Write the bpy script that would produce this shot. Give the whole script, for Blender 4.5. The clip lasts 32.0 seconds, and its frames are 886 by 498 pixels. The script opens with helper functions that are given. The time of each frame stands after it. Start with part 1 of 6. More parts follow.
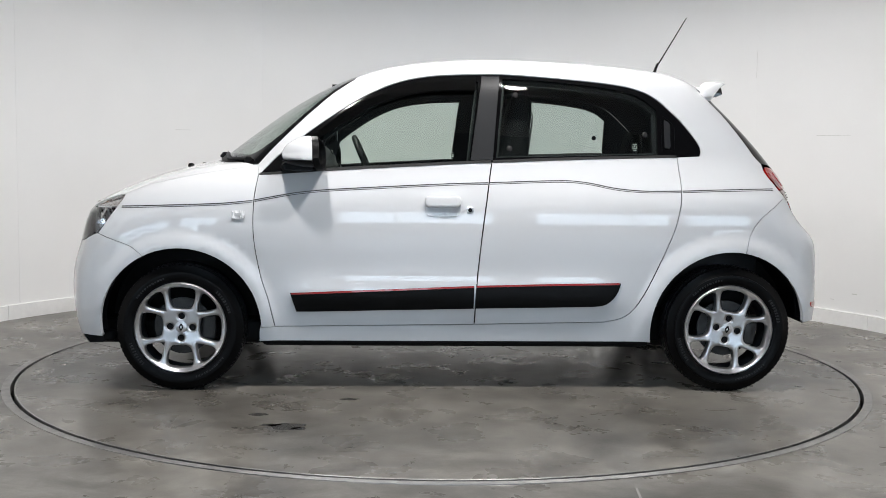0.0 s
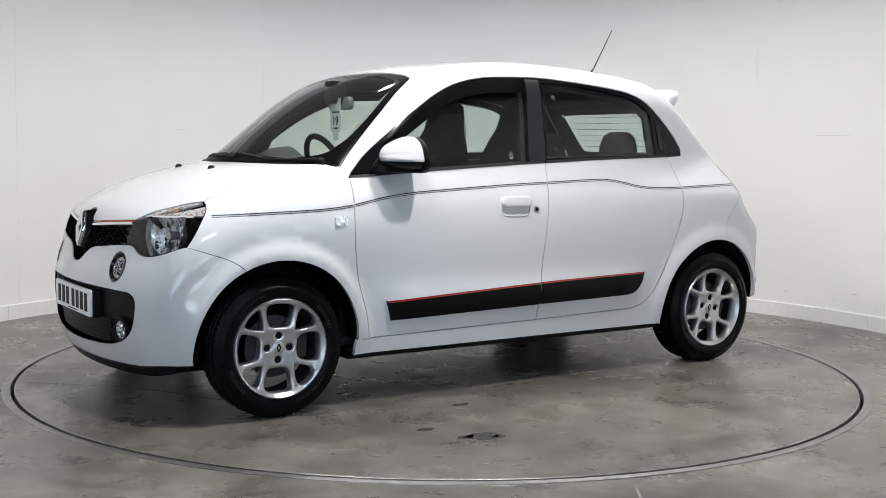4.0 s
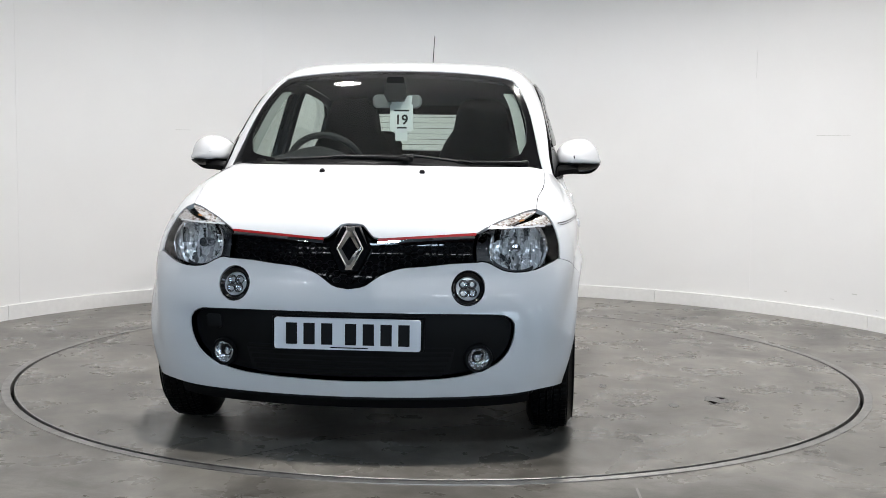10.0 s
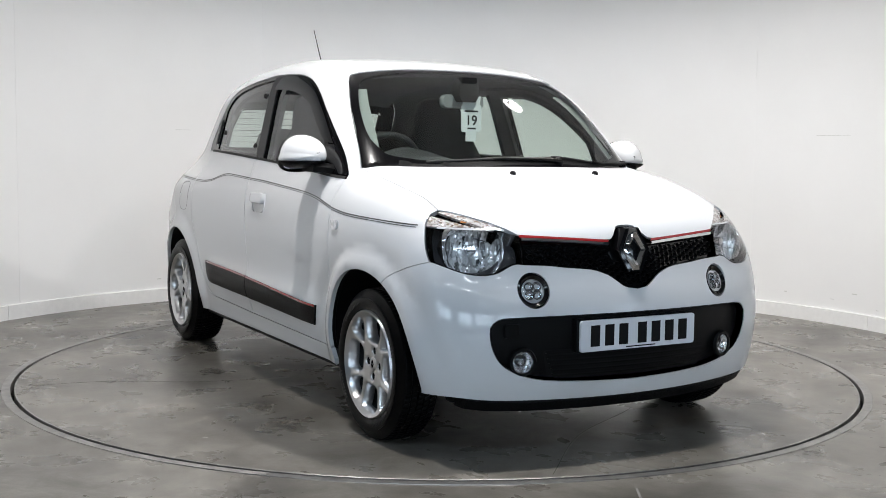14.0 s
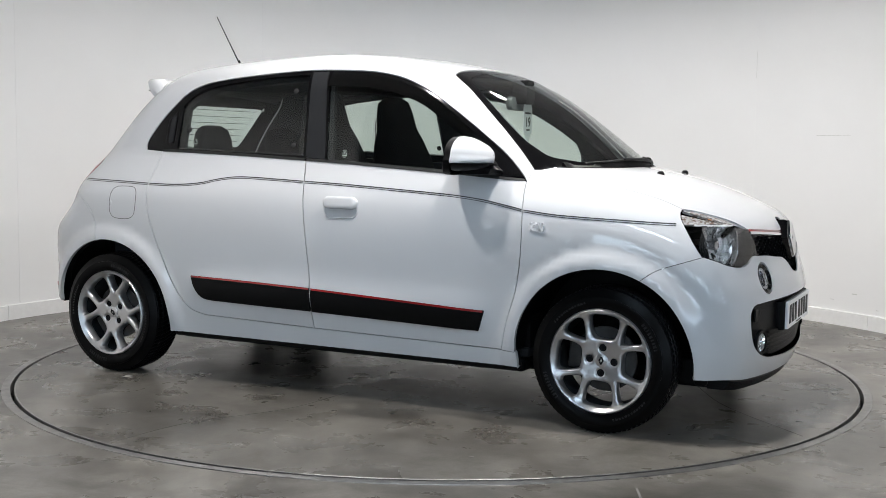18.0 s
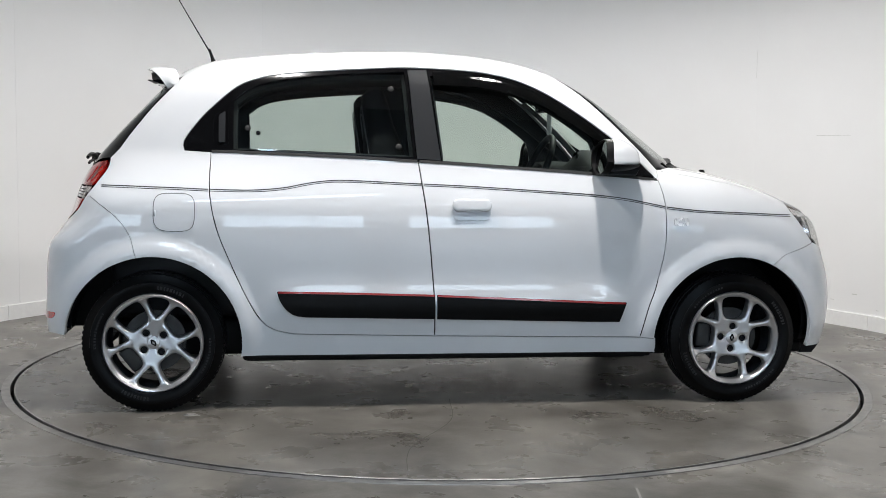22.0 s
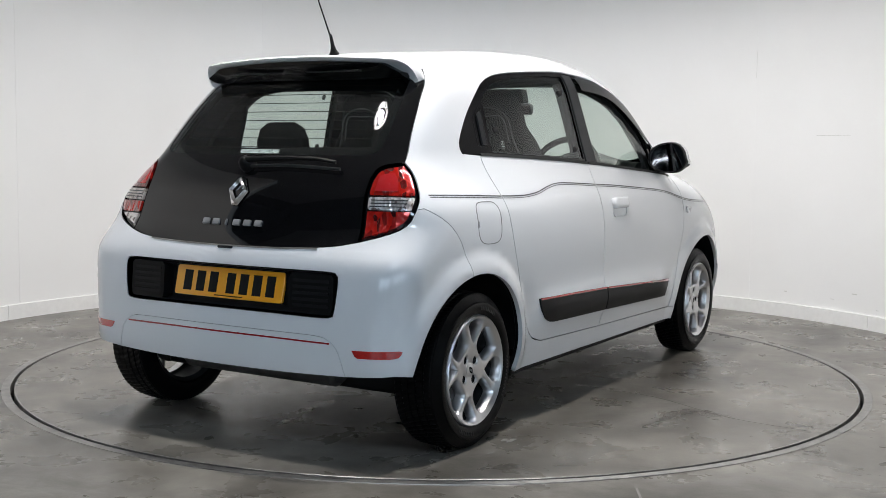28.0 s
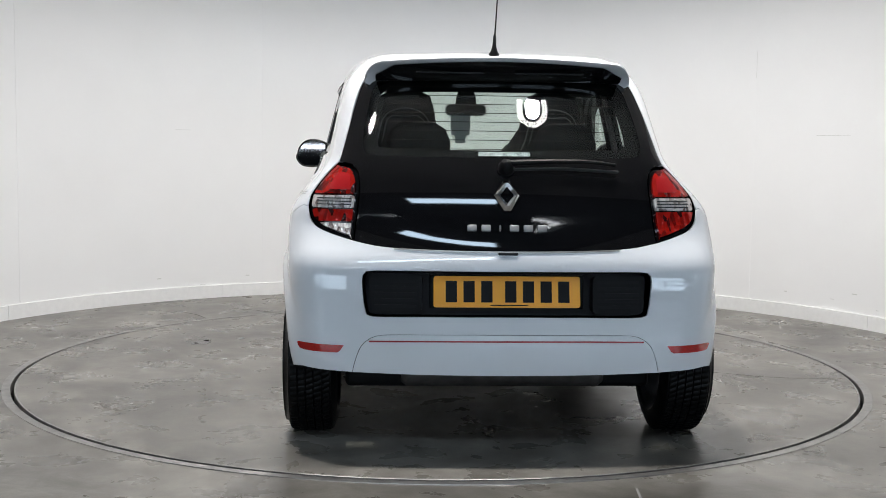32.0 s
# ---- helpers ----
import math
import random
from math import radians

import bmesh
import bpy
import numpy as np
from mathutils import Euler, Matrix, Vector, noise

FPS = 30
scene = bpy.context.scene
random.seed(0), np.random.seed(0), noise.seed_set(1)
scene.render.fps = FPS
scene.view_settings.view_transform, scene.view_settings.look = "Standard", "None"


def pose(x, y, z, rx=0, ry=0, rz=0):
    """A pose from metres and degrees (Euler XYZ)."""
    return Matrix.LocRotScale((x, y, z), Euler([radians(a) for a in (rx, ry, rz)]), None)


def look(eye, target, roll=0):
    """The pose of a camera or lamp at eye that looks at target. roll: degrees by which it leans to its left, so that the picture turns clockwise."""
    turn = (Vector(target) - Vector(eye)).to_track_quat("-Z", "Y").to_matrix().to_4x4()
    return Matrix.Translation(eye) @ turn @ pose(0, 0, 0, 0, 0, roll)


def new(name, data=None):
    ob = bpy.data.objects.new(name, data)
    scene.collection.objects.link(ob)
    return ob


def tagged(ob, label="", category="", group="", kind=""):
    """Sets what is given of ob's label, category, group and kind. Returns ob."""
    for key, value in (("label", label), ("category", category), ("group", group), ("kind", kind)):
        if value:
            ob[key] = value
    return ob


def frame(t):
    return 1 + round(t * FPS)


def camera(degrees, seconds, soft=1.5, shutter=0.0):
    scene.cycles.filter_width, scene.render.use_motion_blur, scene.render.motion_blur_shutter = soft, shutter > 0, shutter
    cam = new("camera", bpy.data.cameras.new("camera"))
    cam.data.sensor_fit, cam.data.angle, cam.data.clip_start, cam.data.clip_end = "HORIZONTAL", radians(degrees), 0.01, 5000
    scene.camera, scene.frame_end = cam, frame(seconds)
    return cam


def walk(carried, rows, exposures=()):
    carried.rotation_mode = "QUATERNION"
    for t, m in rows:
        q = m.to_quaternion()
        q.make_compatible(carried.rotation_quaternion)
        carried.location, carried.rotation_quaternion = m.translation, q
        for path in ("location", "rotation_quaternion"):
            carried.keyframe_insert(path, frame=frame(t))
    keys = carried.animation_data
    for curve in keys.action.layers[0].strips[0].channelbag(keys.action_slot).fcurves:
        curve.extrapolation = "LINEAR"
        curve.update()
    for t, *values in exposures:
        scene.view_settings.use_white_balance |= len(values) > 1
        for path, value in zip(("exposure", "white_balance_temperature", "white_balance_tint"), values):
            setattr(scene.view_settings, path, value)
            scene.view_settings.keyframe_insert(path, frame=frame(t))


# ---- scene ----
from mathutils import geometry

# ---- camera: stands still before the turntable ----
cam = camera(43.07, 32.0, soft=0.6)
VIEW = look((0.0, -5.6836, 1.0895), (0.0033 * 5.6836, 0.0, 1.0895 - 0.08661 * 5.6836), 0.70)
walk(cam, [(0.0, VIEW), (32.0, VIEW)], [(0.0, -0.04, 6550, 11), (6.0, 0.01, 6550, 11), (10.0, 0.08, 6550, 11), (14.0, 0.06, 6550, 11), (19.0, -0.07, 6550, 11), (25.0, -0.07, 6550, 11), (29.0, 0.01, 6550, 11), (32.0, 0.04, 6550, 11)])

# turn of the turntable, degrees, by seconds
TURN = [(0.0, 182.45), (0.5, 185.61), (1.0, 189.04), (1.5, 192.77), (2.0, 196.70), (2.5, 200.80), (3.0, 204.98), (3.5, 209.22), (4.5, 217.77)]
TURN += [(t, 226.35 + (t - 5.5) * 8.5425) for t in (5.5, 7.0, 9.0, 11.0, 13.0, 15.0, 17.0, 19.0, 21.0, 23.0, 25.0, 27.0, 29.0, 31.0, 32.0)]
CAR_AT = Vector((-0.059, -0.159, 0.0))   # the car's middle on the turntable

# ---- light ----
world = bpy.data.worlds.new("hall_air")
scene.world = world
world.use_nodes = True
world.node_tree.nodes["Background"].inputs["Color"].default_value = (0.75, 0.85, 1.0, 1)
world.node_tree.nodes["Background"].inputs["Strength"].default_value = 0.0

CEILING_Z = 2.72
WATTS = [33, 43, 39, 46]
DOWNLIGHTS = [(-0.79, -1.40), (0.61, -1.40), (-0.74, 0.72), (0.95, 0.66)]


def lamp(name, size, power, colour, at, down=True, shape="DISK", size_y=None, turn=None, spread=180):
    d = bpy.data.lights.new(name, "AREA")
    d.shape, d.size, d.energy, d.color = shape, size, power, colour
    if size_y:
        d.size_y = size_y
    d.spread = radians(spread)
    o = new(name, d)
    o.matrix_world = pose(*at) if turn is None else pose(*at, *turn)
    return tagged(o, kind="structure")


for n, (lx, ly) in enumerate(DOWNLIGHTS):
    lamp("downlight_lamp", 0.11, WATTS[n], (1.0, 0.985, 0.965), (lx, ly, CEILING_Z - 0.02), spread=166)
# strip lights of the hall behind the camera
for lx in (-3.2, 3.2):
    lamp("strip_lamp", 2.3, 12, (0.90, 0.95, 1.0), (lx, -7.6, 4.3), shape="RECTANGLE", size_y=0.05)
# daylight through the hall's rooflights
for lx in (-0.3,):
    lamp("rooflight_lamp", 2.4, 120, (0.62, 0.81, 1.0), (lx, -6.6, 5.12), shape="RECTANGLE", size_y=0.8)

# ---- materials ----
def material(name, colour=(0.5, 0.5, 0.5), rough=0.5, metal=0.0, coat=0.0, spec=0.5, bump=0.0, scale=40.0, vary=0.0, emit=None):
    m = bpy.data.materials.new(name)
    m.use_nodes = True
    nt = m.node_tree
    b = nt.nodes["Principled BSDF"]
    b.inputs["Base Color"].default_value = (*colour, 1)
    b.inputs["Roughness"].default_value = rough
    b.inputs["Metallic"].default_value = metal
    b.inputs["Coat Weight"].default_value = coat
    b.inputs["Coat Roughness"].default_value = 0.02
    b.inputs["Specular IOR Level"].default_value = spec
    if emit:
        b.inputs["Emission Color"].default_value = (*emit[:3], 1)
        b.inputs["Emission Strength"].default_value = emit[3]
    if bump or vary:
        co = nt.nodes.new("ShaderNodeTexCoord")
        tx = nt.nodes.new("ShaderNodeTexNoise")
        tx.inputs["Scale"].default_value = scale
        tx.inputs["Detail"].default_value = 6
        nt.links.new(co.outputs["Object"], tx.inputs["Vector"])
        if bump:
            bp = nt.nodes.new("ShaderNodeBump")
            bp.inputs["Strength"].default_value = bump
            bp.inputs["Distance"].default_value = 0.002
            nt.links.new(tx.outputs["Fac"], bp.inputs["Height"])
            nt.links.new(bp.outputs["Normal"], b.inputs["Normal"])
        if vary:
            rp = nt.nodes.new("ShaderNodeValToRGB")
            rp.color_ramp.elements[0].position, rp.color_ramp.elements[1].position = 0.3, 0.7
            rp.color_ramp.elements[0].color = (*[c * (1 - vary) for c in colour], 1)
            rp.color_ramp.elements[1].color = (*[min(1, c * (1 + vary)) for c in colour], 1)
            nt.links.new(tx.outputs["Fac"], rp.inputs["Fac"])
            nt.links.new(rp.outputs["Color"], b.inputs["Base Color"])
    return m


def facets(name, light, dark, bump, scale, rough=0.16, metal=0.75, tall=0.45):
    """Moulded lens: bright and dark cells, with painted glints, under a smooth clear coat."""
    m = material(name, light, rough, metal=metal, coat=1.0)
    nt = m.node_tree
    b = nt.nodes["Principled BSDF"]
    co, vo, rp, bp = [nt.nodes.new("ShaderNode" + k) for k in ("TexCoord", "TexVoronoi", "ValToRGB", "Bump")]
    mp = nt.nodes.new("ShaderNodeMapping")
    mp.inputs["Scale"].default_value = (1.0, 1.0, tall)
    vo.inputs["Scale"].default_value = scale
    nt.links.new(co.outputs["Object"], mp.inputs["Vector"])
    nt.links.new(mp.outputs["Vector"], vo.inputs["Vector"])
    rp.color_ramp.elements[0].color, rp.color_ramp.elements[1].color = (*dark, 1), (*light, 1)
    rp.color_ramp.elements[0].position, rp.color_ramp.elements[1].position = 0.15, 0.6
    nt.links.new(vo.outputs["Color"], rp.inputs["Fac"])
    nt.links.new(rp.outputs["Color"], b.inputs["Base Color"])
    bp.inputs["Strength"].default_value, bp.inputs["Distance"].default_value = bump, 0.01
    nt.links.new(vo.outputs["Distance"], bp.inputs["Height"])
    nt.links.new(bp.outputs["Normal"], b.inputs["Normal"])
    return m


def glass(name, tint, ior=1.5, rough=0.0):
    """A pane: what is behind it, tinted, under a real reflection."""
    m = bpy.data.materials.new(name)
    m.use_nodes = True
    nt = m.node_tree
    nt.nodes.remove(nt.nodes["Principled BSDF"])
    tr, gl, lw, pw, ml, mx = [nt.nodes.new("ShaderNode" + k) for k in ("BsdfTransparent", "BsdfGlossy", "LayerWeight", "Math", "Math", "MixShader")]
    tr.inputs["Color"].default_value = (*tint, 1)
    gl.inputs["Roughness"].default_value = rough
    lw.inputs["Blend"].default_value = 0.5
    base = 2 * ((ior - 1) / (ior + 1)) ** 2     # both faces of the pane
    pw.operation, ml.operation = "POWER", "MULTIPLY_ADD"
    pw.inputs[1].default_value = 4.5
    ml.inputs[1].default_value, ml.inputs[2].default_value = 1 - base, base
    nt.links.new(lw.outputs["Facing"], pw.inputs[0])
    nt.links.new(pw.outputs[0], ml.inputs[0])
    nt.links.new(ml.outputs[0], mx.inputs["Fac"])
    nt.links.new(tr.outputs[0], mx.inputs[1])
    nt.links.new(gl.outputs[0], mx.inputs[2])
    nt.links.new(mx.outputs[0], nt.nodes["Material Output"].inputs["Surface"])
    return m


PAINT = material("white_paint", (0.645, 0.655, 0.67), 0.5, coat=1.0, spec=0.06, bump=0.01, scale=900)
BLACK = material("black_plastic", (0.0045, 0.0046, 0.005), 0.42, spec=0.10, bump=0.25, scale=600)
PIANO = material("gloss_black", (0.003, 0.003, 0.0035), 0.05)
SURROUND = material("surround_black", (0.003, 0.003, 0.0035), 0.12, spec=0.22)
SEAL = material("black_rubber", (0.012, 0.012, 0.012), 0.7)
TRIM = material("dark_trim", (0.016, 0.017, 0.019), 0.6, spec=0.35, bump=0.3, scale=300)
HEADLINER = material("grey_headliner", (0.06, 0.062, 0.064), 0.9, bump=0.2, scale=500)
CHROME = material("chrome", (0.80, 0.80, 0.82), 0.04, metal=1.0)
ALLOY = material("silver_alloy", (0.56, 0.56, 0.57), 0.30, metal=0.92, coat=0.25)
TYRE = material("tyre_rubber", (0.0028, 0.0028, 0.003), 0.30, spec=0.09, bump=0.2, scale=350)
RED = material("red_trim", (0.27, 0.016, 0.018), 0.25, coat=0.6)
RED_LENS = facets("red_lens", (0.40, 0.009, 0.005), (0.03, 0.001, 0.001), 0.45, 48.0, 0.10, 0.35)
BAND_LENS = facets("band_lens", (0.66, 0.61, 0.58), (0.16, 0.12, 0.11), 0.5, 90.0, 0.15, 0.3)
CLEAR_LENS = facets("clear_lens", (0.86, 0.86, 0.87), (0.50, 0.50, 0.52), 0.5, 120.0, 0.2, 0.0)
# bright and dark streaks in the colour stand in for the bowl's reflections
REFLECT = facets("lamp_reflector", (0.95, 0.96, 0.97), (0.07, 0.075, 0.08), 0.35, 95.0, 0.10, 0.55, 0.16)
INDICATOR = facets("indicator_lens", (0.64, 0.62, 0.61), (0.22, 0.15, 0.11), 0.5, 110.0, 0.15, 0.15, 1.6)
AMBER = material("amber_bulb", (0.42, 0.17, 0.06), 0.2, coat=0.5)
STEEL = material("dull_steel", (0.32, 0.31, 0.30), 0.4, metal=0.9, vary=0.25, scale=20, bump=0.2)
GLASS = glass("green_tint_glass", (0.80, 0.87, 0.83))
SCREEN = glass("windscreen_glass", (0.80, 0.87, 0.83))
PRIVACY = glass("dark_tint_glass", (0.76, 0.83, 0.80))
COVER = glass("lamp_cover", (0.97, 0.97, 0.97), 1.35)
SMOKE = glass("smoked_acrylic", (0.02, 0.02, 0.022))
FABRIC = material("seat_fabric", (0.009, 0.009, 0.010), 0.85, spec=0.2, bump=0.5, scale=400, vary=0.3)
PLATE_WHITE = material("white_plate", (0.74, 0.76, 0.80), 0.3, coat=0.4)
PLATE_YELLOW = material("yellow_plate", (0.88, 0.37, 0.016), 0.3, coat=0.4)
INK = material("black_ink", (0.008, 0.008, 0.009), 0.5, spec=0.12)
CARD = material("white_card", (0.72, 0.74, 0.76), 0.6)
SILVER = material("silver_letter", (0.55, 0.55, 0.56), 0.25, metal=0.9)
GREY = material("pillar_grey", (0.018, 0.019, 0.021), 0.42, spec=0.2, bump=0.1, scale=500)


def concrete(name, disc):
    """Power-floated concrete with a sealed sheen, blotches, scuffs and, on the turntable, a few damp stains."""
    m = bpy.data.materials.new(name)
    m.use_nodes = True
    nt = m.node_tree
    b = nt.nodes["Principled BSDF"]
    N, K = nt.nodes.new, nt.links.new
    co = N("ShaderNodeTexCoord")

    def tex(scale, detail, rough=0.6, distort=0.0):
        t = N("ShaderNodeTexNoise")
        t.inputs["Scale"].default_value, t.inputs["Detail"].default_value = scale, detail
        t.inputs["Roughness"].default_value, t.inputs["Distortion"].default_value = rough, distort
        K(co.outputs["Object"], t.inputs["Vector"])
        return t.outputs["Fac"]

    def ramp(src, p0, c0, p1, c1):
        r = N("ShaderNodeValToRGB")
        e = r.color_ramp.elements
        e[0].position, e[1].position = p0, p1
        e[0].color, e[1].color = (*c0, 1), (*c1, 1)
        K(src, r.inputs["Fac"])
        return r.outputs["Color"]

    def mix(kind, fac, a, c):
        x = N("ShaderNodeMix")
        x.data_type, x.blend_type = "RGBA", kind
        x.inputs[0].default_value = fac
        K(a, x.inputs[6])
        K(c, x.inputs[7])
        return x.outputs[2]

    big = ramp(tex(1.3, 8, 0.66, 0.7), 0.33, (0.078, 0.071, 0.062), 0.70, (0.272, 0.255, 0.228))
    mid = ramp(tex(7.0, 8, 0.62, 0.5), 0.34, (0.56, 0.545, 0.52), 0.66, (1.10, 1.10, 1.09))
    col = mix("MULTIPLY", 0.75, big, mid)
    fine = ramp(tex(160.0, 3), 0.35, (0.86, 0.86, 0.86), 0.7, (1.08, 1.08, 1.08))
    col = mix("MULTIPLY", 0.8, col, fine)
    scuff = ramp(tex(3.0, 10, 0.75, 1.6), 0.60, (0.0, 0.0, 0.0), 0.74, (1, 1, 1))
    spots = ramp(tex(26.0, 5, 0.7, 0.8), 0.69, (0.0, 0.0, 0.0), 0.78, (1, 1, 1))
    pale = N("ShaderNodeMix")
    pale.data_type = "RGBA"
    K(mix("MULTIPLY", 1.0, scuff, spots), pale.inputs[0])
    K(col, pale.inputs[6])
    pale.inputs[7].default_value = (0.105, 0.098, 0.088, 1)
    K(pale.outputs[2], b.inputs["Base Color"])
    rr = N("ShaderNodeMapRange")
    rr.inputs[3].default_value, rr.inputs[4].default_value = 0.16, 0.42
    K(tex(4.0, 6, 0.6, 0.4), rr.inputs[0])
    K(rr.outputs[0], b.inputs["Roughness"])
    b.inputs["Specular IOR Level"].default_value = 0.27
    bp = N("ShaderNodeBump")
    bp.inputs["Strength"].default_value, bp.inputs["Distance"].default_value = 0.12, 0.004
    K(tex(18.0, 8), bp.inputs["Height"])
    K(bp.outputs["Normal"], b.inputs["Normal"])
    return m


FLOOR = concrete("polished_concrete", False)
STAIN = material("damp_stain", (0.045, 0.042, 0.038), 0.25, vary=0.3, scale=30)
WALL = material("white_wall_paint", (0.85, 0.85, 0.845), 0.55, bump=0.08, scale=2.5, vary=0.012)
SKIRT = material("white_skirting", (0.82, 0.82, 0.81), 0.4, bump=0.1, scale=30, vary=0.03)
HALL = material("grey_hall_wall", (0.065, 0.068, 0.075), 0.8, vary=0.15, scale=2)
CEIL = material("ceiling_paint", (0.34, 0.34, 0.345), 0.8, vary=0.05, scale=3)
GLOW = material("lamp_glow", (0.9, 0.9, 0.9), 0.5, emit=(1.0, 0.97, 0.93, 14.0))
STRIP_GLOW = material("strip_glow", (0.9, 0.9, 0.9), 0.5, emit=(0.86, 0.93, 1.0, 16.0))
DAY = material("daylight_panel", (0.8, 0.85, 0.9), 0.5, emit=(0.66, 0.83, 1.0, 7.5))

# ---- the car's skin: a smooth blend of side, top, front and rear surfaces (x ahead, y left, z up) ----
def spline(xs, ys):
    """A natural cubic through the knots, straight beyond them."""
    xs, ys = np.array(xs, float), np.array(ys, float)
    n, h = len(xs), np.diff(xs)
    A, b = np.eye(n), np.zeros(n)
    for i in range(1, n - 1):
        A[i, i - 1:i + 2] = h[i - 1], 2 * (h[i - 1] + h[i]), h[i]
        b[i] = 6 * ((ys[i + 1] - ys[i]) / h[i] - (ys[i] - ys[i - 1]) / h[i - 1])
    m = np.linalg.solve(A, b)

    def f(x):
        x = np.asarray(x, float)
        c = np.clip(x, xs[0], xs[-1])
        i = np.clip(np.searchsorted(xs, c) - 1, 0, n - 2)
        d, e, hh = c - xs[i], xs[i + 1] - c, h[i]
        v = (m[i] * e ** 3 + m[i + 1] * d ** 3) / (6 * hh) + (ys[i] / hh - m[i] * hh / 6) * e + (ys[i + 1] / hh - m[i + 1] * hh / 6) * d
        lo = (ys[1] - ys[0]) / h[0] - h[0] * m[1] / 6
        hi = (ys[-1] - ys[-2]) / h[-1] + h[-1] * m[-2] / 6
        return v + np.minimum(x - xs[0], 0) * lo + np.maximum(x - xs[-1], 0) * hi
    return f


def smax(a, b, k):
    h = np.maximum(k - np.abs(a - b), 0) / k
    return np.maximum(a, b) + h * h * k / 4


def ease(x, a, b):
    t = np.clip((x - a) / (b - a), 0, 1)
    return t * t * (3 - 2 * t)


WHEEL_X, WHEEL_Z, ARCH = 1.246, 0.288, 0.36
half_width = spline([0.15, 0.30, 0.45, 0.65, 0.80, 0.90, 1.00, 1.10, 1.25, 1.43, 1.55], [0.752, 0.780, 0.795, 0.812, 0.812, 0.795, 0.757, 0.727, 0.688, 0.638, 0.60])
bonnet_line = spline([1.0, 1.22, 1.33, 1.45, 1.59, 1.69, 1.80, 1.88], [1.06, 1.025, 1.002, 0.968, 0.915, 0.868, 0.795, 0.70])
roof_line = spline([-1.4, -1.2, -0.964, -0.682, -0.403, -0.125, 0.124, 0.289, 0.428, 0.578, 0.722, 0.867, 1.011, 1.127, 1.22],
                   [1.412, 1.457, 1.494, 1.523, 1.539, 1.545, 1.532, 1.511, 1.479, 1.427, 1.356, 1.265, 1.162, 1.073, 1.00])
nose_line = spline([0.10, 0.20, 0.28, 0.38, 0.50, 0.61, 0.70, 0.78, 0.90], [1.765, 1.815, 1.842, 1.858, 1.863, 1.848, 1.825, 1.80, 1.74])
tail_line = spline([0.20, 0.32, 0.50, 0.65, 0.715, 0.76, 0.81, 0.936, 1.05, 1.21, 1.354, 1.45, 1.52], [1.70, 1.735, 1.738, 1.728, 1.712, 1.69, 1.672, 1.63, 1.56, 1.42, 1.285, 1.20, 1.13])


def side_width(x, z):
    up = ease(z, 0.85, 1.1)
    w = half_width(z) - (0.024 + 0.021 * ease(z, 0.6, 0.85)) * (np.maximum(x - 0.9, 0) / 0.75) ** 2 * (1 - 0.3 * up)
    w = w + 0.012 * ease(x, 1.3, 1.6) * (1 - ease(z, 0.40, 0.62))
    w = w - (1 - up) * 0.042 * (np.maximum(-x - 0.9, 0) / 0.75) ** 2 - up * 0.072 * (np.maximum(-x - 0.05, 0) / 1.08) ** 2
    w = w + 0.016 * np.exp(-((x - 1.12) / 0.3) ** 2) * np.exp(-((z - 0.75) / 0.16) ** 2)
    w = w + 0.024 * np.exp(-((z - 0.435) / 0.078) ** 2) * ease(x, -0.85, -0.6) * (1 - ease(x, 0.62, 0.84))
    for cx in (WHEEL_X, -WHEEL_X):
        r = np.hypot(x - cx, z - WHEEL_Z)
        w = w + 0.024 * (1 - ease(r, 0.375, 0.45)) * ease(z, 0.1, 0.4)
    return w


def skin(P):
    """Below zero inside the car."""
    x, y, z = np.moveaxis(np.asarray(P, float), -1, 0)
    a = np.abs(y)
    yy = a * a
    c = 0.13 + 0.40 * ease(x, 0.3, 1.15)
    g1, g2 = bonnet_line(x + 0.22 * yy) - 0.05 * yy, roof_line(x + c * yy) - 0.075 * yy
    e = 1e-3
    s2 = (roof_line(x + c * yy + e) - g2 - 0.075 * yy) / e
    s1 = (bonnet_line(x + 0.22 * yy + e) - g1 - 0.05 * yy) / e
    top = np.minimum((z - g1) / np.sqrt(1 + s1 * s1), (z - g2) / np.sqrt(1 + s2 * s2))
    front = x - nose_line(z) + 0.25 * yy
    rear = -x - tail_line(z) + (0.10 + 0.12 * ease(z, 0.68, 0.85)) * yy
    slope = (tail_line(z + e) - tail_line(z)) / e
    rear = rear / np.sqrt(1 + slope * slope)
    side = a - side_width(x, z)
    body = smax(side, top, 0.16)
    body = smax(body, front, 0.17 - 0.11 * ease(z, 0.62, 0.80) * (1 - ease(a, 0.55, 0.75)))
    return smax(body, rear, 0.12)


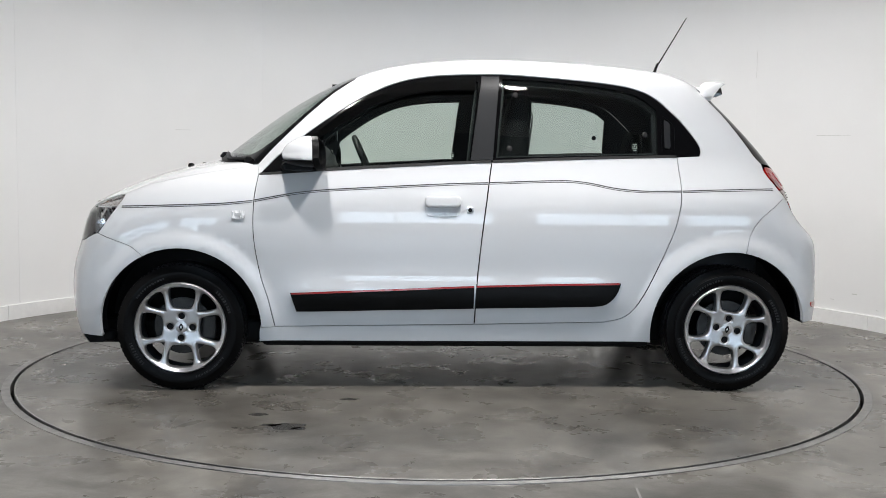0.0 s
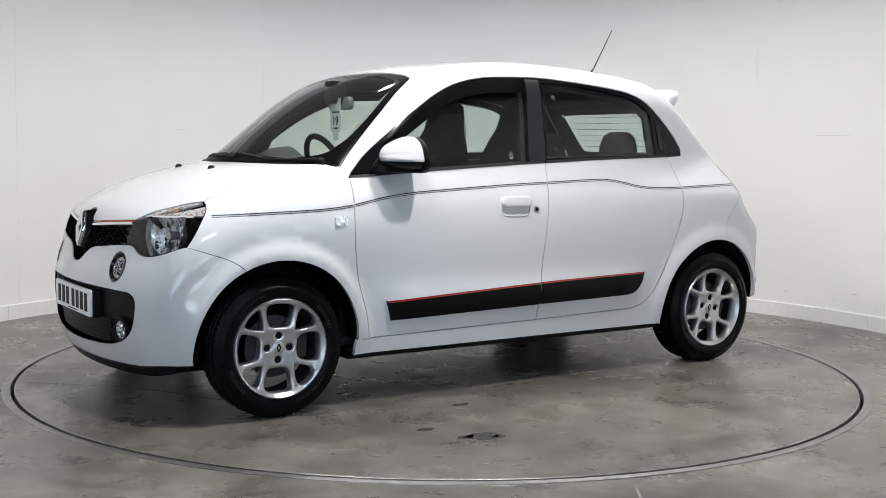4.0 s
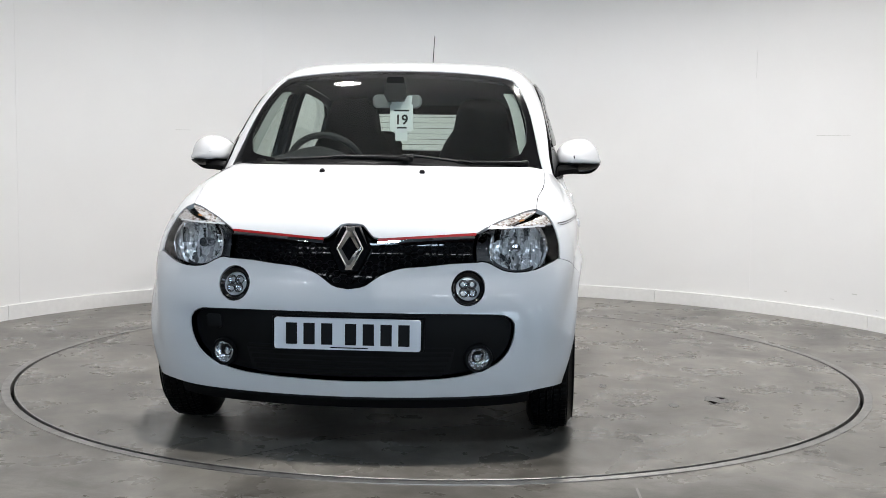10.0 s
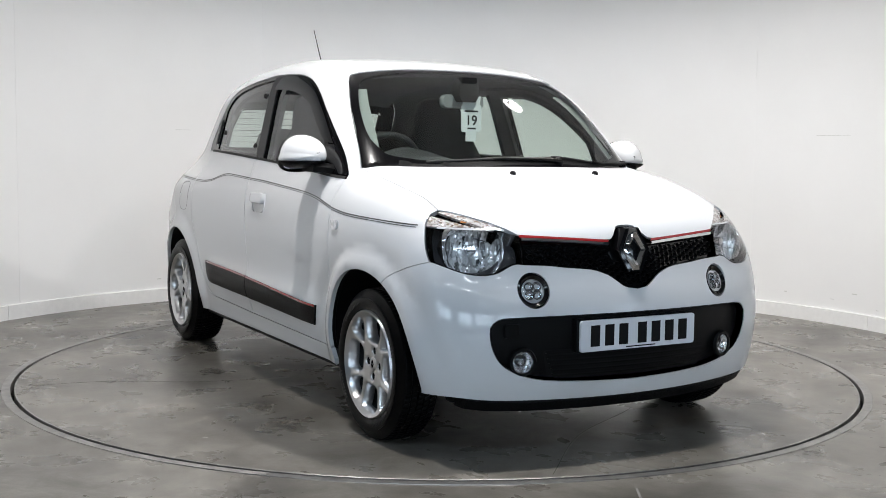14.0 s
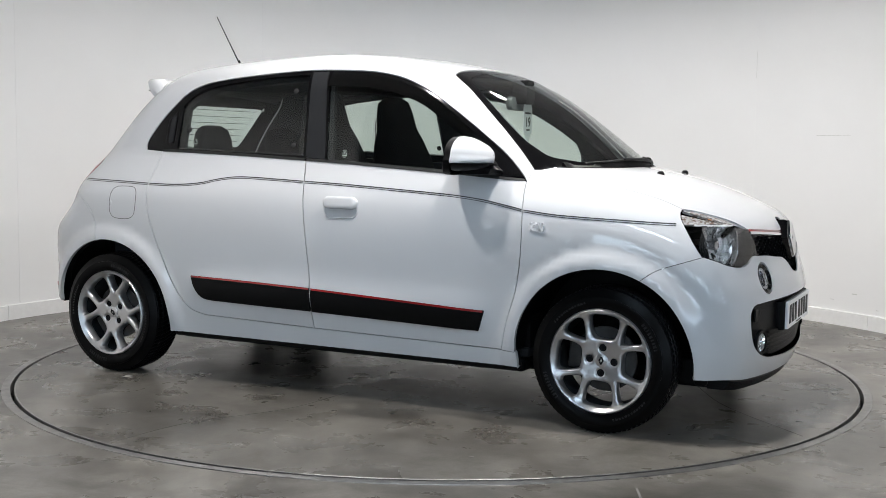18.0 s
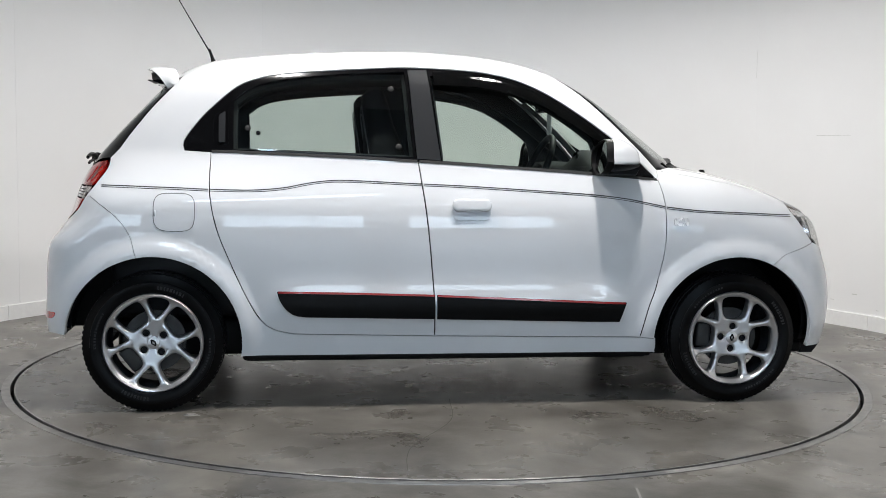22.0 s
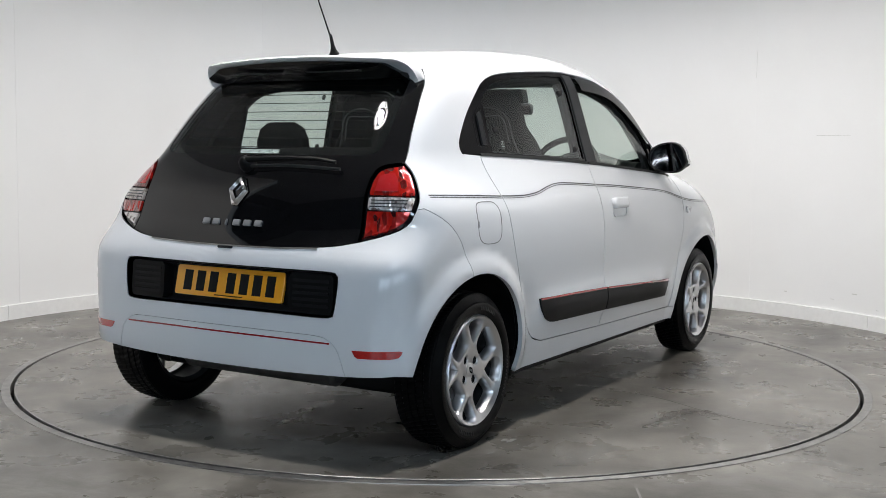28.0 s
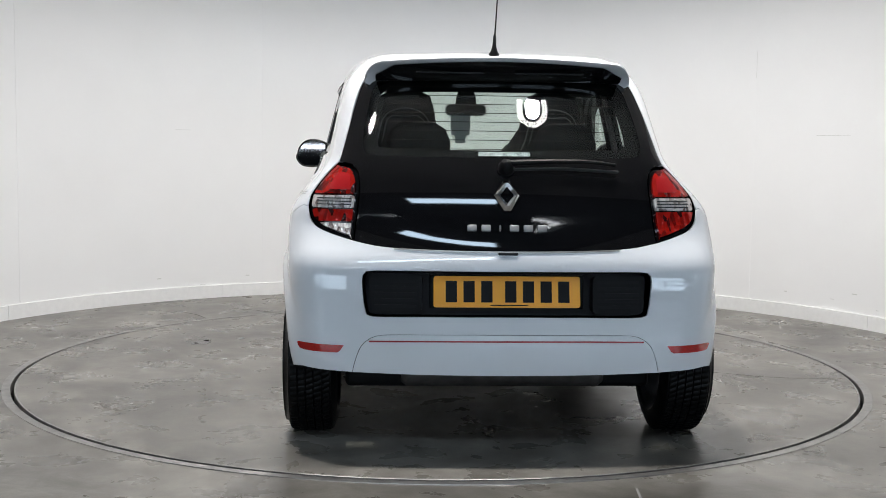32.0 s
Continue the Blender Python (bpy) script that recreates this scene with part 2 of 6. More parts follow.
def solve(make, lo, hi):
    """The outermost place along rays at which the skin is met; make(s) gives points."""
    s = np.linspace(hi, lo, 28)
    flat = make(0.0).shape[:-1]
    f = np.stack([skin(make(np.full(flat, v))) for v in s])
    k = np.argmax(f <= 0, 0)
    k = np.where((f <= 0).any(0), np.maximum(k, 1), 27)
    a, b = s[k - 1], s[k]
    fa, fb = np.take_along_axis(f, (k - 1)[None], 0)[0], np.take_along_axis(f, k[None], 0)[0]
    for step in range(9):
        with np.errstate(divide="ignore", invalid="ignore"):
            m = np.where(np.abs(fa - fb) > 1e-12, a + (b - a) * fa / (fa - fb), (a + b) / 2)
        m = np.where((step % 3 == 2) | (fa * fb > 0), (a + b) / 2, m)
        fm = skin(make(m))
        g = fm <= 0
        a, fa, b, fb = np.where(g, a, m), np.where(g, fa, fm), np.where(g, m, b), np.where(g, fm, fb)
    return make(np.where(np.abs(fa) < np.abs(fb), a, b))


def stack(*v):
    return np.stack(np.broadcast_arrays(*v), -1)


def onto(view, uv):
    """Points of the skin from a side (x, z), top (x, y), front or rear (y, z) view."""
    u, v = np.asarray(uv, float).T
    if view == "s":
        return solve(lambda s: stack(u, s, v), 0.0, 1.1)
    if view == "t":
        return solve(lambda s: stack(u, v, s), 0.3, 1.8)
    if view == "f":
        return solve(lambda s: stack(s, u, v), 0.2, 2.1)
    return solve(lambda s: stack(s, u, v), -0.4, -2.1)


def normals(P):
    e = 2e-3
    g = np.stack([skin(P + d) - skin(P - d) for d in np.eye(3) * e], -1)
    return g / np.linalg.norm(g, axis=-1, keepdims=True)


# ---- building tools ----
CAR = new("hatchback_car")
tagged(CAR, "white five-door hatchback with red pinstripes standing on the turntable", "car")


def mesh_of(name, V, F, mat, N=None, smooth=True, sharp_from=None):
    me = bpy.data.meshes.new(name)
    me.from_pydata([tuple(v) for v in V], [], [tuple(int(i) for i in f) for f in F])
    me.materials.append(mat)
    if smooth:
        me.polygons.foreach_set("use_smooth", [True] * len(me.polygons))
    if N is not None:
        me.normals_split_custom_set_from_vertices([tuple(n) for n in N])
    return me


def part_mesh(name, me, parent, label="", kind=""):
    ob = new(name, me)
    if parent is not None:
        ob.parent = parent
        if parent is CAR:
            ob.location = CAR_AT
    return tagged(ob, label=label, kind=kind)


def part(name, bm, mat, parent, label="", kind="", smooth=35):
    me = bpy.data.meshes.new(name)
    bmesh.ops.recalc_face_normals(bm, faces=bm.faces)
    if smooth:
        lim = radians(smooth)
        for f in bm.faces:
            f.smooth = True
        for e in bm.edges:
            e.smooth = len(e.link_faces) == 2 and e.calc_face_angle(0) < lim
    bm.to_mesh(me)
    bm.free()
    me.materials.append(mat)
    return part_mesh(name, me, parent, label, kind)


def box(bm, a, b, bevel=0.0, m=None):
    """A box from corner a to corner b, its edges rounded."""
    a, b = Vector(a), Vector(b)
    r = bmesh.ops.create_cube(bm, size=1.0)
    bmesh.ops.transform(bm, matrix=Matrix.Translation((a + b) / 2) @ Matrix.Diagonal((*(abs(v) for v in b - a), 1)), verts=r["verts"])
    vs = r["verts"]
    if bevel:
        es = list({e for v in vs for e in v.link_edges})
        out = bmesh.ops.bevel(bm, geom=es, offset=bevel, segments=3, profile=0.5, affect="EDGES")
        vs = list({v for f in out["faces"] for v in f.verts} | {v for v in vs if v.is_valid})
        seen, todo = set(vs), list(vs)
        while todo:
            v = todo.pop()
            for e in v.link_edges:
                w = e.other_vert(v)
                if w not in seen:
                    seen.add(w)
                    todo.append(w)
        vs = list(seen)
    if m is not None:
        bmesh.ops.transform(bm, matrix=m, verts=vs)
    return vs


def lathe(bm, profile, n=48, m=None, cap=True):
    """Turns (radius, height) round z."""
    rings = []
    for r, h in profile:
        rings.append([bm.verts.new((r * math.cos(2 * math.pi * i / n), r * math.sin(2 * math.pi * i / n), h)) for i in range(n)])
    for a, b in zip(rings, rings[1:]):
        for i in range(n):
            bm.faces.new((a[i], a[(i + 1) % n], b[(i + 1) % n], b[i]))
    if cap:
        bm.faces.new(list(reversed(rings[0])))
        bm.faces.new(rings[-1])
    vs = [v for r in rings for v in r]
    if m is not None:
        bmesh.ops.transform(bm, matrix=m, verts=vs)
    return vs


def tube(bm, pts, radius, n=10, closed=False):
    """A round bar along points; radius may be a list."""
    pts = [Vector(q) for q in pts]
    k = len(pts)
    rad = radius if isinstance(radius, (list, tuple)) else [radius] * k
    rings, side = [], None
    for i, q in enumerate(pts):
        d = (pts[(i + 1) % k] - pts[i - 1]) if closed else (pts[min(i + 1, k - 1)] - pts[max(i - 1, 0)])
        d.normalize()
        if side is None:
            side = d.orthogonal().normalized()
        side = (side - d * side.dot(d)).normalized()
        up = d.cross(side)
        rings.append([bm.verts.new(q + (side * math.cos(2 * math.pi * j / n) + up * math.sin(2 * math.pi * j / n)) * rad[i]) for j in range(n)])
    for a, b in zip(rings, rings[1:] + (rings[:1] if closed else [])):
        for j in range(n):
            bm.faces.new((a[j], a[(j + 1) % n], b[(j + 1) % n], b[j]))
    if not closed:
        bm.faces.new(list(reversed(rings[0])))
        bm.faces.new(rings[-1])


def loft(bm, rings, closed=True, cap=True):
    """Skins rings of equal length."""
    R = [[bm.verts.new(tuple(q)) for q in r] for r in rings]
    for a, b in zip(R, R[1:]):
        k = len(a)
        for i in range(k if closed else k - 1):
            bm.faces.new((a[i], a[(i + 1) % k], b[(i + 1) % k], b[i]))
    if cap and closed:
        bm.faces.new(list(reversed(R[0])))
        bm.faces.new(R[-1])


def rounded(w, h, r, n=6):
    """A rounded rectangle round the origin, as 2D points."""
    out = []
    for cx, cy, a in ((w / 2 - r, h / 2 - r, 0), (-w / 2 + r, h / 2 - r, 90), (-w / 2 + r, -h / 2 + r, 180), (w / 2 - r, -h / 2 + r, 270)):
        out += [(cx + r * math.cos(radians(a + 90 * i / n)), cy + r * math.sin(radians(a + 90 * i / n))) for i in range(n + 1)]
    return out


def curve(pts, d=0.02, smooth=True, closed=False):
    """Points every d along a smooth line through pts."""
    P = np.array(pts, float)
    if smooth and len(P) > 2:
        Q = np.vstack([P[-1:], P, P[:2]]) if closed else np.vstack([2 * P[:1] - P[1:2], P, 2 * P[-1:] - P[-2:-1]])
        out = []
        for i in range(1, len(Q) - 2):
            t = np.linspace(0, 1, 16, endpoint=False)[:, None]
            a, b, c, e = Q[i - 1:i + 3]
            out.append(0.5 * (2 * b + (c - a) * t + (2 * a - 5 * b + 4 * c - e) * t ** 2 + (3 * b - a - 3 * c + e) * t ** 3))
        P = np.vstack(out + ([] if closed else [P[-1:]]))
    if closed:
        P = np.vstack([P, P[:1]])
    s = np.r_[0, np.cumsum(np.linalg.norm(np.diff(P, axis=0), axis=1))]
    n = max(2, int(round(s[-1] / d)) + 1)
    w = np.linspace(0, s[-1], n)
    out = np.stack([np.interp(w, s, P[:, k]) for k in range(P.shape[1])], 1)
    return out[:-1] if closed else out


def line(view, pts, smooth=True, closed=False, d=0.02):
    return onto(view, curve(pts, d, smooth, closed))


def loop(*curves):
    P = np.vstack(curves)
    keep = np.linalg.norm(P - np.roll(P, 1, 0), axis=1) > 0.004
    return P[keep]


def mirror(P):
    return P[::-1] * np.array([1, -1, 1])


def whole(P):
    """A left half, from the middle round to the middle, closed by its mirror image."""
    return loop(P, mirror(P))


def to_uv(space, P):
    x, y, z = P.T
    if space == "p":
        return np.stack([x, 0.75 * np.arctan2(z - 0.6, y)], 1)
    if space == "n":
        return np.stack([0.85 * np.arctan2(y, x - 1.0), z], 1)
    return np.stack([0.85 * np.arctan2(y, -(x + 0.85)), z], 1)


def from_uv(space, uv):
    u, v = uv.T
    if space == "p":
        a = v / 0.75
        return solve(lambda s: stack(u, s * np.cos(a), 0.6 + s * np.sin(a)), 0.02, 1.25)
    a = u / 0.85
    if space == "n":
        return solve(lambda s: stack(1.0 + s * np.cos(a), s * np.sin(a), v), 0.02, 1.25)
    return solve(lambda s: stack(-0.85 - s * np.cos(a), s * np.sin(a), v), 0.02, 1.25)


def inside(poly, q):
    """Which points lie in a polygon."""
    a, b = poly, np.roll(poly, -1, 0)
    x, y = q[:, :1], q[:, 1:]
    c = (a[:, 1] > y) != (b[:, 1] > y)
    with np.errstate(divide="ignore", invalid="ignore"):
        t = a[:, 0] + (y - a[:, 1]) * (b[:, 0] - a[:, 0]) / (b[:, 1] - a[:, 1])
    return (np.sum(c & (x < t), 1) % 2) == 1


def edge_gap(poly, q):
    a, b = poly, np.roll(poly, -1, 0)
    ab = b - a
    best = np.full(len(q), 9.0)
    for i in range(len(a)):
        t = np.clip(((q - a[i]) @ ab[i]) / max(ab[i] @ ab[i], 1e-12), 0, 1)
        best = np.minimum(best, np.linalg.norm(q - a[i] - t[:, None] * ab[i], axis=1))
    return best


def inset(poly, d):
    """Moves a closed outline inwards by d."""
    if not d:
        return poly
    area = np.sum(poly[:, 0] * np.roll(poly[:, 1], -1) - np.roll(poly[:, 0], -1) * poly[:, 1])
    n1 = poly - np.roll(poly, 1, 0)
    n2 = np.roll(poly, -1, 0) - poly
    n1 = n1 / np.linalg.norm(n1, axis=1, keepdims=True)
    n2 = n2 / np.linalg.norm(n2, axis=1, keepdims=True)
    t = n1 + n2
    t = t / np.maximum(np.linalg.norm(t, axis=1, keepdims=True), 1e-6)
    n = np.stack([-t[:, 1], t[:, 0]], 1) * (1 if area > 0 else -1)
    return poly + n * d


def shell(outline, space, holes=(), step=0.024, gap=0.002, deep=0.018, off=0.0, hole_gap=None, hole_walls=True, shape_off=None):
    """A sheet of the car's skin inside an outline: vertices, faces, normals. off lifts it off the skin; its edges turn in by deep."""
    O = inset(to_uv(space, outline), gap)
    H = [inset(to_uv(space, h), -(gap if hole_gap is None else hole_gap)) for h in holes]
    lo, hi = O.min(0), O.max(0)
    g = np.stack(np.meshgrid(np.arange(lo[0], hi[0], step), np.arange(lo[1], hi[1], step)), -1).reshape(-1, 2)
    g[:, 0] += (np.round((g[:, 1] - lo[1]) / step) % 2) * step / 2
    ok = inside(O, g)
    g = g[ok]
    ok = edge_gap(O, g) > step * 0.45
    for h in H:
        ok &= ~inside(h, g) & (edge_gap(h, g) > step * 0.45)
    g = g[ok]
    pts, edges = [O], [(i, (i + 1) % len(O)) for i in range(len(O))]
    base = len(O)
    for h in H:
        pts.append(h)
        edges += [(base + i, base + (i + 1) % len(h)) for i in range(len(h))]
        base += len(h)
    allp = np.vstack(pts + [g])
    from_cdt = geometry.delaunay_2d_cdt([Vector(q) for q in allp], edges, [], 0, 1e-6)
    uv = np.array([tuple(v) for v in from_cdt[0]])
    tri = np.array([tuple(f) for f in from_cdt[2]])
    c = uv[tri].mean(1)
    ok = inside(O, c)
    for h in H:
        ok &= ~inside(h, c)
    tri = tri[ok]
    P = from_uv(space, uv)
    N = normals(P)
    w = np.full(len(P), off) if shape_off is None else shape_off(P)
    V = P + N * w[:, None]
    a, b, cc = V[tri[:, 0]], V[tri[:, 1]], V[tri[:, 2]]
    flip = np.einsum("ij,ij->i", np.cross(b - a, cc - a), N[tri[:, 0]]) < 0
    tri[flip] = tri[flip][:, ::-1]
    faces = [tuple(t) for t in tri]
    if deep:
        once = {}
        for t in tri:
            for i in range(3):
                e = (t[i], t[(i + 1) % 3])
                once[e] = True
        rim = [e for e in once if (e[1], e[0]) not in once]
        if not hole_walls:
            on = edge_gap(O, uv) < 1e-5
            rim = [e for e in rim if on[e[0]] and on[e[1]]]
        ids, extraV, k = {}, [], len(V)
        for e in rim:
            for i in e:
                if i not in ids:
                    ids[i] = (k, k + 1)
                    extraV += [V[i], V[i] - N[i] * deep]
                    k += 2
        sideN = np.zeros((k - len(V), 3))
        for p0, p1 in rim:
            a0, a1, b0, b1 = ids[p0][0], ids[p0][1], ids[p1][0], ids[p1][1]
            faces.append((b0, a0, a1, b1))
            fn = np.cross(V[p0] - V[p1], -N[p1])
            for j in (a0, a1, b0, b1):
                sideN[j - len(V)] += fn
        sideN /= np.maximum(np.linalg.norm(sideN, axis=1, keepdims=True), 1e-9)
        V = np.vstack([V, np.array(extraV)])
        N = np.vstack([N, sideN])
    return V, faces, N


def both(name, sh, mat, parent, label="", parents=None, kind=""):
    """The left piece and its mirror image on the right."""
    V, F, N = sh
    k = np.array([1, -1, 1])
    out = []
    for side, (v, f, n) in enumerate(((V, F, N), (V * k, [t[::-1] for t in F], N * k))):
        out.append(part_mesh(name, mesh_of(name, v, f, mat, n), parents[side] if parents else parent, label, kind))
    return out


def single(name, sh, mat, parent, label="", kind=""):
    V, F, N = sh
    return part_mesh(name, mesh_of(name, V, F, mat, N), parent, label, kind)


def ribbon(P, width, off, lift=0.0):
    """A strip on the skin along points."""
    N = normals(P)
    T = np.gradient(P, axis=0)
    T /= np.linalg.norm(T, axis=1, keepdims=True)
    B = np.cross(N, T)
    Q = P + N * off
    rows = [Q - B * width / 2 - N * 0.003, Q - B * width / 2 * 0.9 + N * lift, Q + B * width / 2 * 0.9 + N * lift, Q + B * width / 2 - N * 0.003]
    V = np.vstack(rows)
    n = len(P)
    F = [(j * n + i, j * n + i + 1, (j + 1) * n + i + 1, (j + 1) * n + i) for j in range(3) for i in range(n - 1)]
    return V, F, np.vstack([N] * 4)


# ---- the studio: round wall, concrete floor, low ceiling with downlights, dim hall behind ----
R_WALL, R_DISC = 3.02, 2.043


def ring_faces(bm, r0, r1, z, n=160, a0=0.0, a1=360.0):
    A = [bm.verts.new((r0 * math.cos(t), r0 * math.sin(t), z)) for t in np.radians(np.linspace(a0, a1, n + 1))]
    B = [bm.verts.new((r1 * math.cos(t), r1 * math.sin(t), z)) for t in np.radians(np.linspace(a0, a1, n + 1))]
    for i in range(n):
        bm.faces.new((A[i], B[i], B[i + 1], A[i + 1]))
    return A, B


def arc_wall(name, r0, r1, z0, z1, mat, a0, a1, n=120, top=0.0):
    """A curved wall with thickness between two angles."""
    bm = bmesh.new()
    rings = []
    for t in np.radians(np.linspace(a0, a1, n + 1)):
        c, s = math.cos(t), math.sin(t)
        rings.append([(r0 * c, r0 * s, z0), (r0 * c, r0 * s, z1 - top), ((r0 + top) * c, (r0 + top) * s, z1), (r1 * c, r1 * s, z1), (r1 * c, r1 * s, z0)])
    loft(bm, rings)
    return tagged(part(name, bm, mat, None, smooth=20), kind="structure")


arc_wall("wall_curved", R_WALL, R_WALL + 0.15, -0.02, CEILING_Z, WALL, -38, 218)
for k in range(8):
    a = -38 + 32 * k
    arc_wall("baseboard_%d" % (k + 1), R_WALL - 0.012, R_WALL + 0.002, 0.0, 0.094, SKIRT, a + 0.03, a + 31.97, 16, 0.003)

# hall floor with a round pit for the turntable
bm = bmesh.new()
n = 160
inner = [(R_DISC + 0.012) * np.array([math.cos(t), math.sin(t)]) for t in np.linspace(0, 2 * math.pi, n, False)]
outer = []
for q in inner:
    k = 13.0 / max(abs(q[0]), abs(q[1]))
    outer.append(q * k)
A = [bm.verts.new((*q, 0.0)) for q in inner]
B = [bm.verts.new((*q, 0.0)) for q in outer]
C = [bm.verts.new((*q, -0.12)) for q in inner]
for i in range(n):
    j = (i + 1) % n
    bm.faces.new((A[i], B[i], B[j], A[j]))
    bm.faces.new((C[i], A[i], A[j], C[j]))
bm.faces.new(C)
floor = tagged(part("floor", bm, FLOOR, None, smooth=20), kind="structure")

bm = bmesh.new()
lathe(bm, [(R_DISC - 0.02, -0.05), (R_DISC - 0.02, 0.0), (R_DISC - 0.016, 0.0025), (0.001, 0.0025)], 200, cap=False)
TABLE = part("turntable", bm, FLOOR, None, smooth=30)
tagged(TABLE, "round grey concrete vehicle turntable set flush in the floor", "turntable")
bm = bmesh.new()
lathe(bm, [(R_DISC - 0.0195, -0.04), (R_DISC - 0.0195, 0.003), (R_DISC - 0.014, 0.0035), (R_DISC - 0.012, 0.002), (R_DISC - 0.012, -0.04)], 200, cap=False)
part("steel_edge", bm, STEEL, TABLE, "worn steel edge ring")
bm = bmesh.new()
lathe(bm, [(R_DISC + 0.004, -0.04), (R_DISC + 0.004, 0.001), (R_DISC + 0.006, 0.003), (R_DISC + 0.040, 0.003), (R_DISC + 0.042, 0.0005)], 200, cap=False)
tagged(part("trim_pit_edge", bm, STEEL, None), kind="structure")

# ceiling and downlights
bm = bmesh.new()
box(bm, (-3.4, -3.2, CEILING_Z), (3.4, 3.4, CEILING_Z + 0.12))
tagged(part("ceiling", bm, CEIL, None), kind="structure")
for lx, ly in DOWNLIGHTS:
    e = new("downlight")
    e.location = (lx, ly, CEILING_Z)
    tagged(e, "round white recessed ceiling downlight, switched on", "ceiling light", "downlights over the turntable")
    bm = bmesh.new()
    lathe(bm, [(0.057, 0.0), (0.058, -0.012), (0.064, -0.016), (0.074, -0.012), (0.076, 0.0)], 48, cap=False)
    part("rim", bm, GREY, e, "dark inner rim")
    bm = bmesh.new()
    lathe(bm, [(0.077, -0.0), (0.079, -0.006), (0.117, -0.006), (0.120, 0.0)], 48, cap=False)
    part("halo_ring", bm, GLOW, e, "glowing outer ring")

# hall behind the camera
bm = bmesh.new()
for a, b in (((-9, -12.2, 0), (9, -12, 5.2)), ((-9.2, -12, 0), (-9, 4, 5.2)), ((9, -12, 0), (9.2, 4, 5.2)), ((-9, 3.9, 0), (9, 4.1, 5.2))):
    box(bm, a, b)
tagged(part("wall_hall", bm, HALL, None), kind="structure")
bm = bmesh.new()
box(bm, (-9.2, -12.2, 5.2), (9.2, 4.1, 5.35))
tagged(part("ceiling_hall", bm, HALL, None), kind="structure")
bm = bmesh.new()
box(bm, (-3.4, -3.35, CEILING_Z), (3.4, -3.2, 5.2))
tagged(part("wall_fascia", bm, HALL, None), kind="structure")
for lx, ly in ((-3.2, -7.6), (3.2, -7.6), (-4.6, -9.9), (-1.5, -9.9), (1.7, -9.9), (4.9, -9.9)):
    e = new("strip_light")
    e.location = (lx, ly, 4.36)
    tagged(e, "long white strip light hanging in the hall, switched on", "ceiling light", "strip lights in the hall")
    bm = bmesh.new()
    box(bm, (-1.1, -0.09, 0.0), (1.1, 0.09, 0.06), 0.01)
    part("housing", bm, SKIRT, e)
    if ly < -9:
        bm = bmesh.new()
        box(bm, (-1.08, -0.035, -0.03), (1.08, 0.035, -0.001), 0.008)
        part("tube", bm, STRIP_GLOW, e, "glowing tube")
    for sx in (-0.9, 0.9):
        bm = bmesh.new()
        tube(bm, [(sx, 0, 0.05), (sx, 0, 0.84)], 0.004, 6)
        part("suspension_wire", bm, STEEL, e)
for k, wx in enumerate((-6.4, -3.6, 0.7, 3.5, 6.3)):
    bm = bmesh.new()
    box(bm, (wx - 1.12, -12.0, 0.90), (wx + 1.12, -11.97, 2.50))
    w = tagged(part("window_%d" % (k + 1), bm, HALL, None), kind="structure")
    for i in range(3):
        for j in range(3):
            bm = bmesh.new()
            box(bm, (wx - 1.08 + i * 0.73, -11.97, 0.95 + j * 0.51), (wx - 1.08 + i * 0.73 + 0.68, -11.96, 0.95 + j * 0.51 + 0.46))
            part("pane", bm, DAY, w)
for k, wy in enumerate((-10.4, -8.0, -5.6)):
    bm = bmesh.new()
    box(bm, (8.97, wy - 0.9, 1.3), (9.0, wy + 0.9, 3.2))
    w = tagged(part("window_%d" % (k + 6), bm, HALL, None), kind="structure")
    for j in range(4):
        bm = bmesh.new()
        box(bm, (8.96, wy - 0.55, 1.35 + j * 0.32), (8.97, wy + 0.55, 1.35 + j * 0.32 + 0.13))
        part("pane", bm, DAY, w)
for k, lx in enumerate((-0.3,)):
    bm = bmesh.new()
    box(bm, (lx - 1.3, -7.05, 5.14), (lx + 1.3, -6.15, 5.2), 0.01)
    tagged(part("rooflight_%d" % (k + 1), bm, SKIRT, None), kind="structure")

# scuffs and joints on the wall and the floor
SCUFF = material("faint_scuff", (0.62, 0.62, 0.60), 0.6)
CRACK = material("floor_joint", (0.06, 0.057, 0.052), 0.8)
PALE = material("pale_filler", (0.26, 0.25, 0.232), 0.7)


def wall_mark(name, a0, a1, z0, z1, mat=SCUFF):
    bm = bmesh.new()
    r = R_WALL - 0.0015
    loft(bm, [[(r * math.cos(t), r * math.sin(t), z0), (r * math.cos(t), r * math.sin(t), z1), ((r + 0.003) * math.cos(t), (r + 0.003) * math.sin(t), z1), ((r + 0.003) * math.cos(t), (r + 0.003) * math.sin(t), z0)] for t in np.radians(np.linspace(a0, a1, 6))])
    tagged(part(name, bm, mat, None), kind="structure")


wall_mark("trim_scuff_1", 30.0, 35.0, 1.2250, 1.2275)
wall_mark("trim_scuff_2", 126.5, 128.7, 1.222, 1.2245)
wall_mark("trim_scuff_3", 44.10, 44.14, 1.62, 1.80)
for k, a in enumerate((8.0, 44.1, 80.0, 116.0, 152.0, 188.0)):
    wall_mark("trim_joint_%d" % (k + 1), a, a + 0.025, 0.10, 2.5, WALL)
for k, (a, z) in enumerate(((112.0, 0.13), (118.0, 0.15), (124.5, 0.10), (38.5, 0.17), (31.4, 0.16), (28.0, 0.21), (24.6, 0.13), (131.0, 0.16))):
    wall_mark("trim_chip_%d" % (k + 1), a, a + 0.35 + 0.2 * (k % 3), z, z + 0.004 + 0.003 * (k % 2))


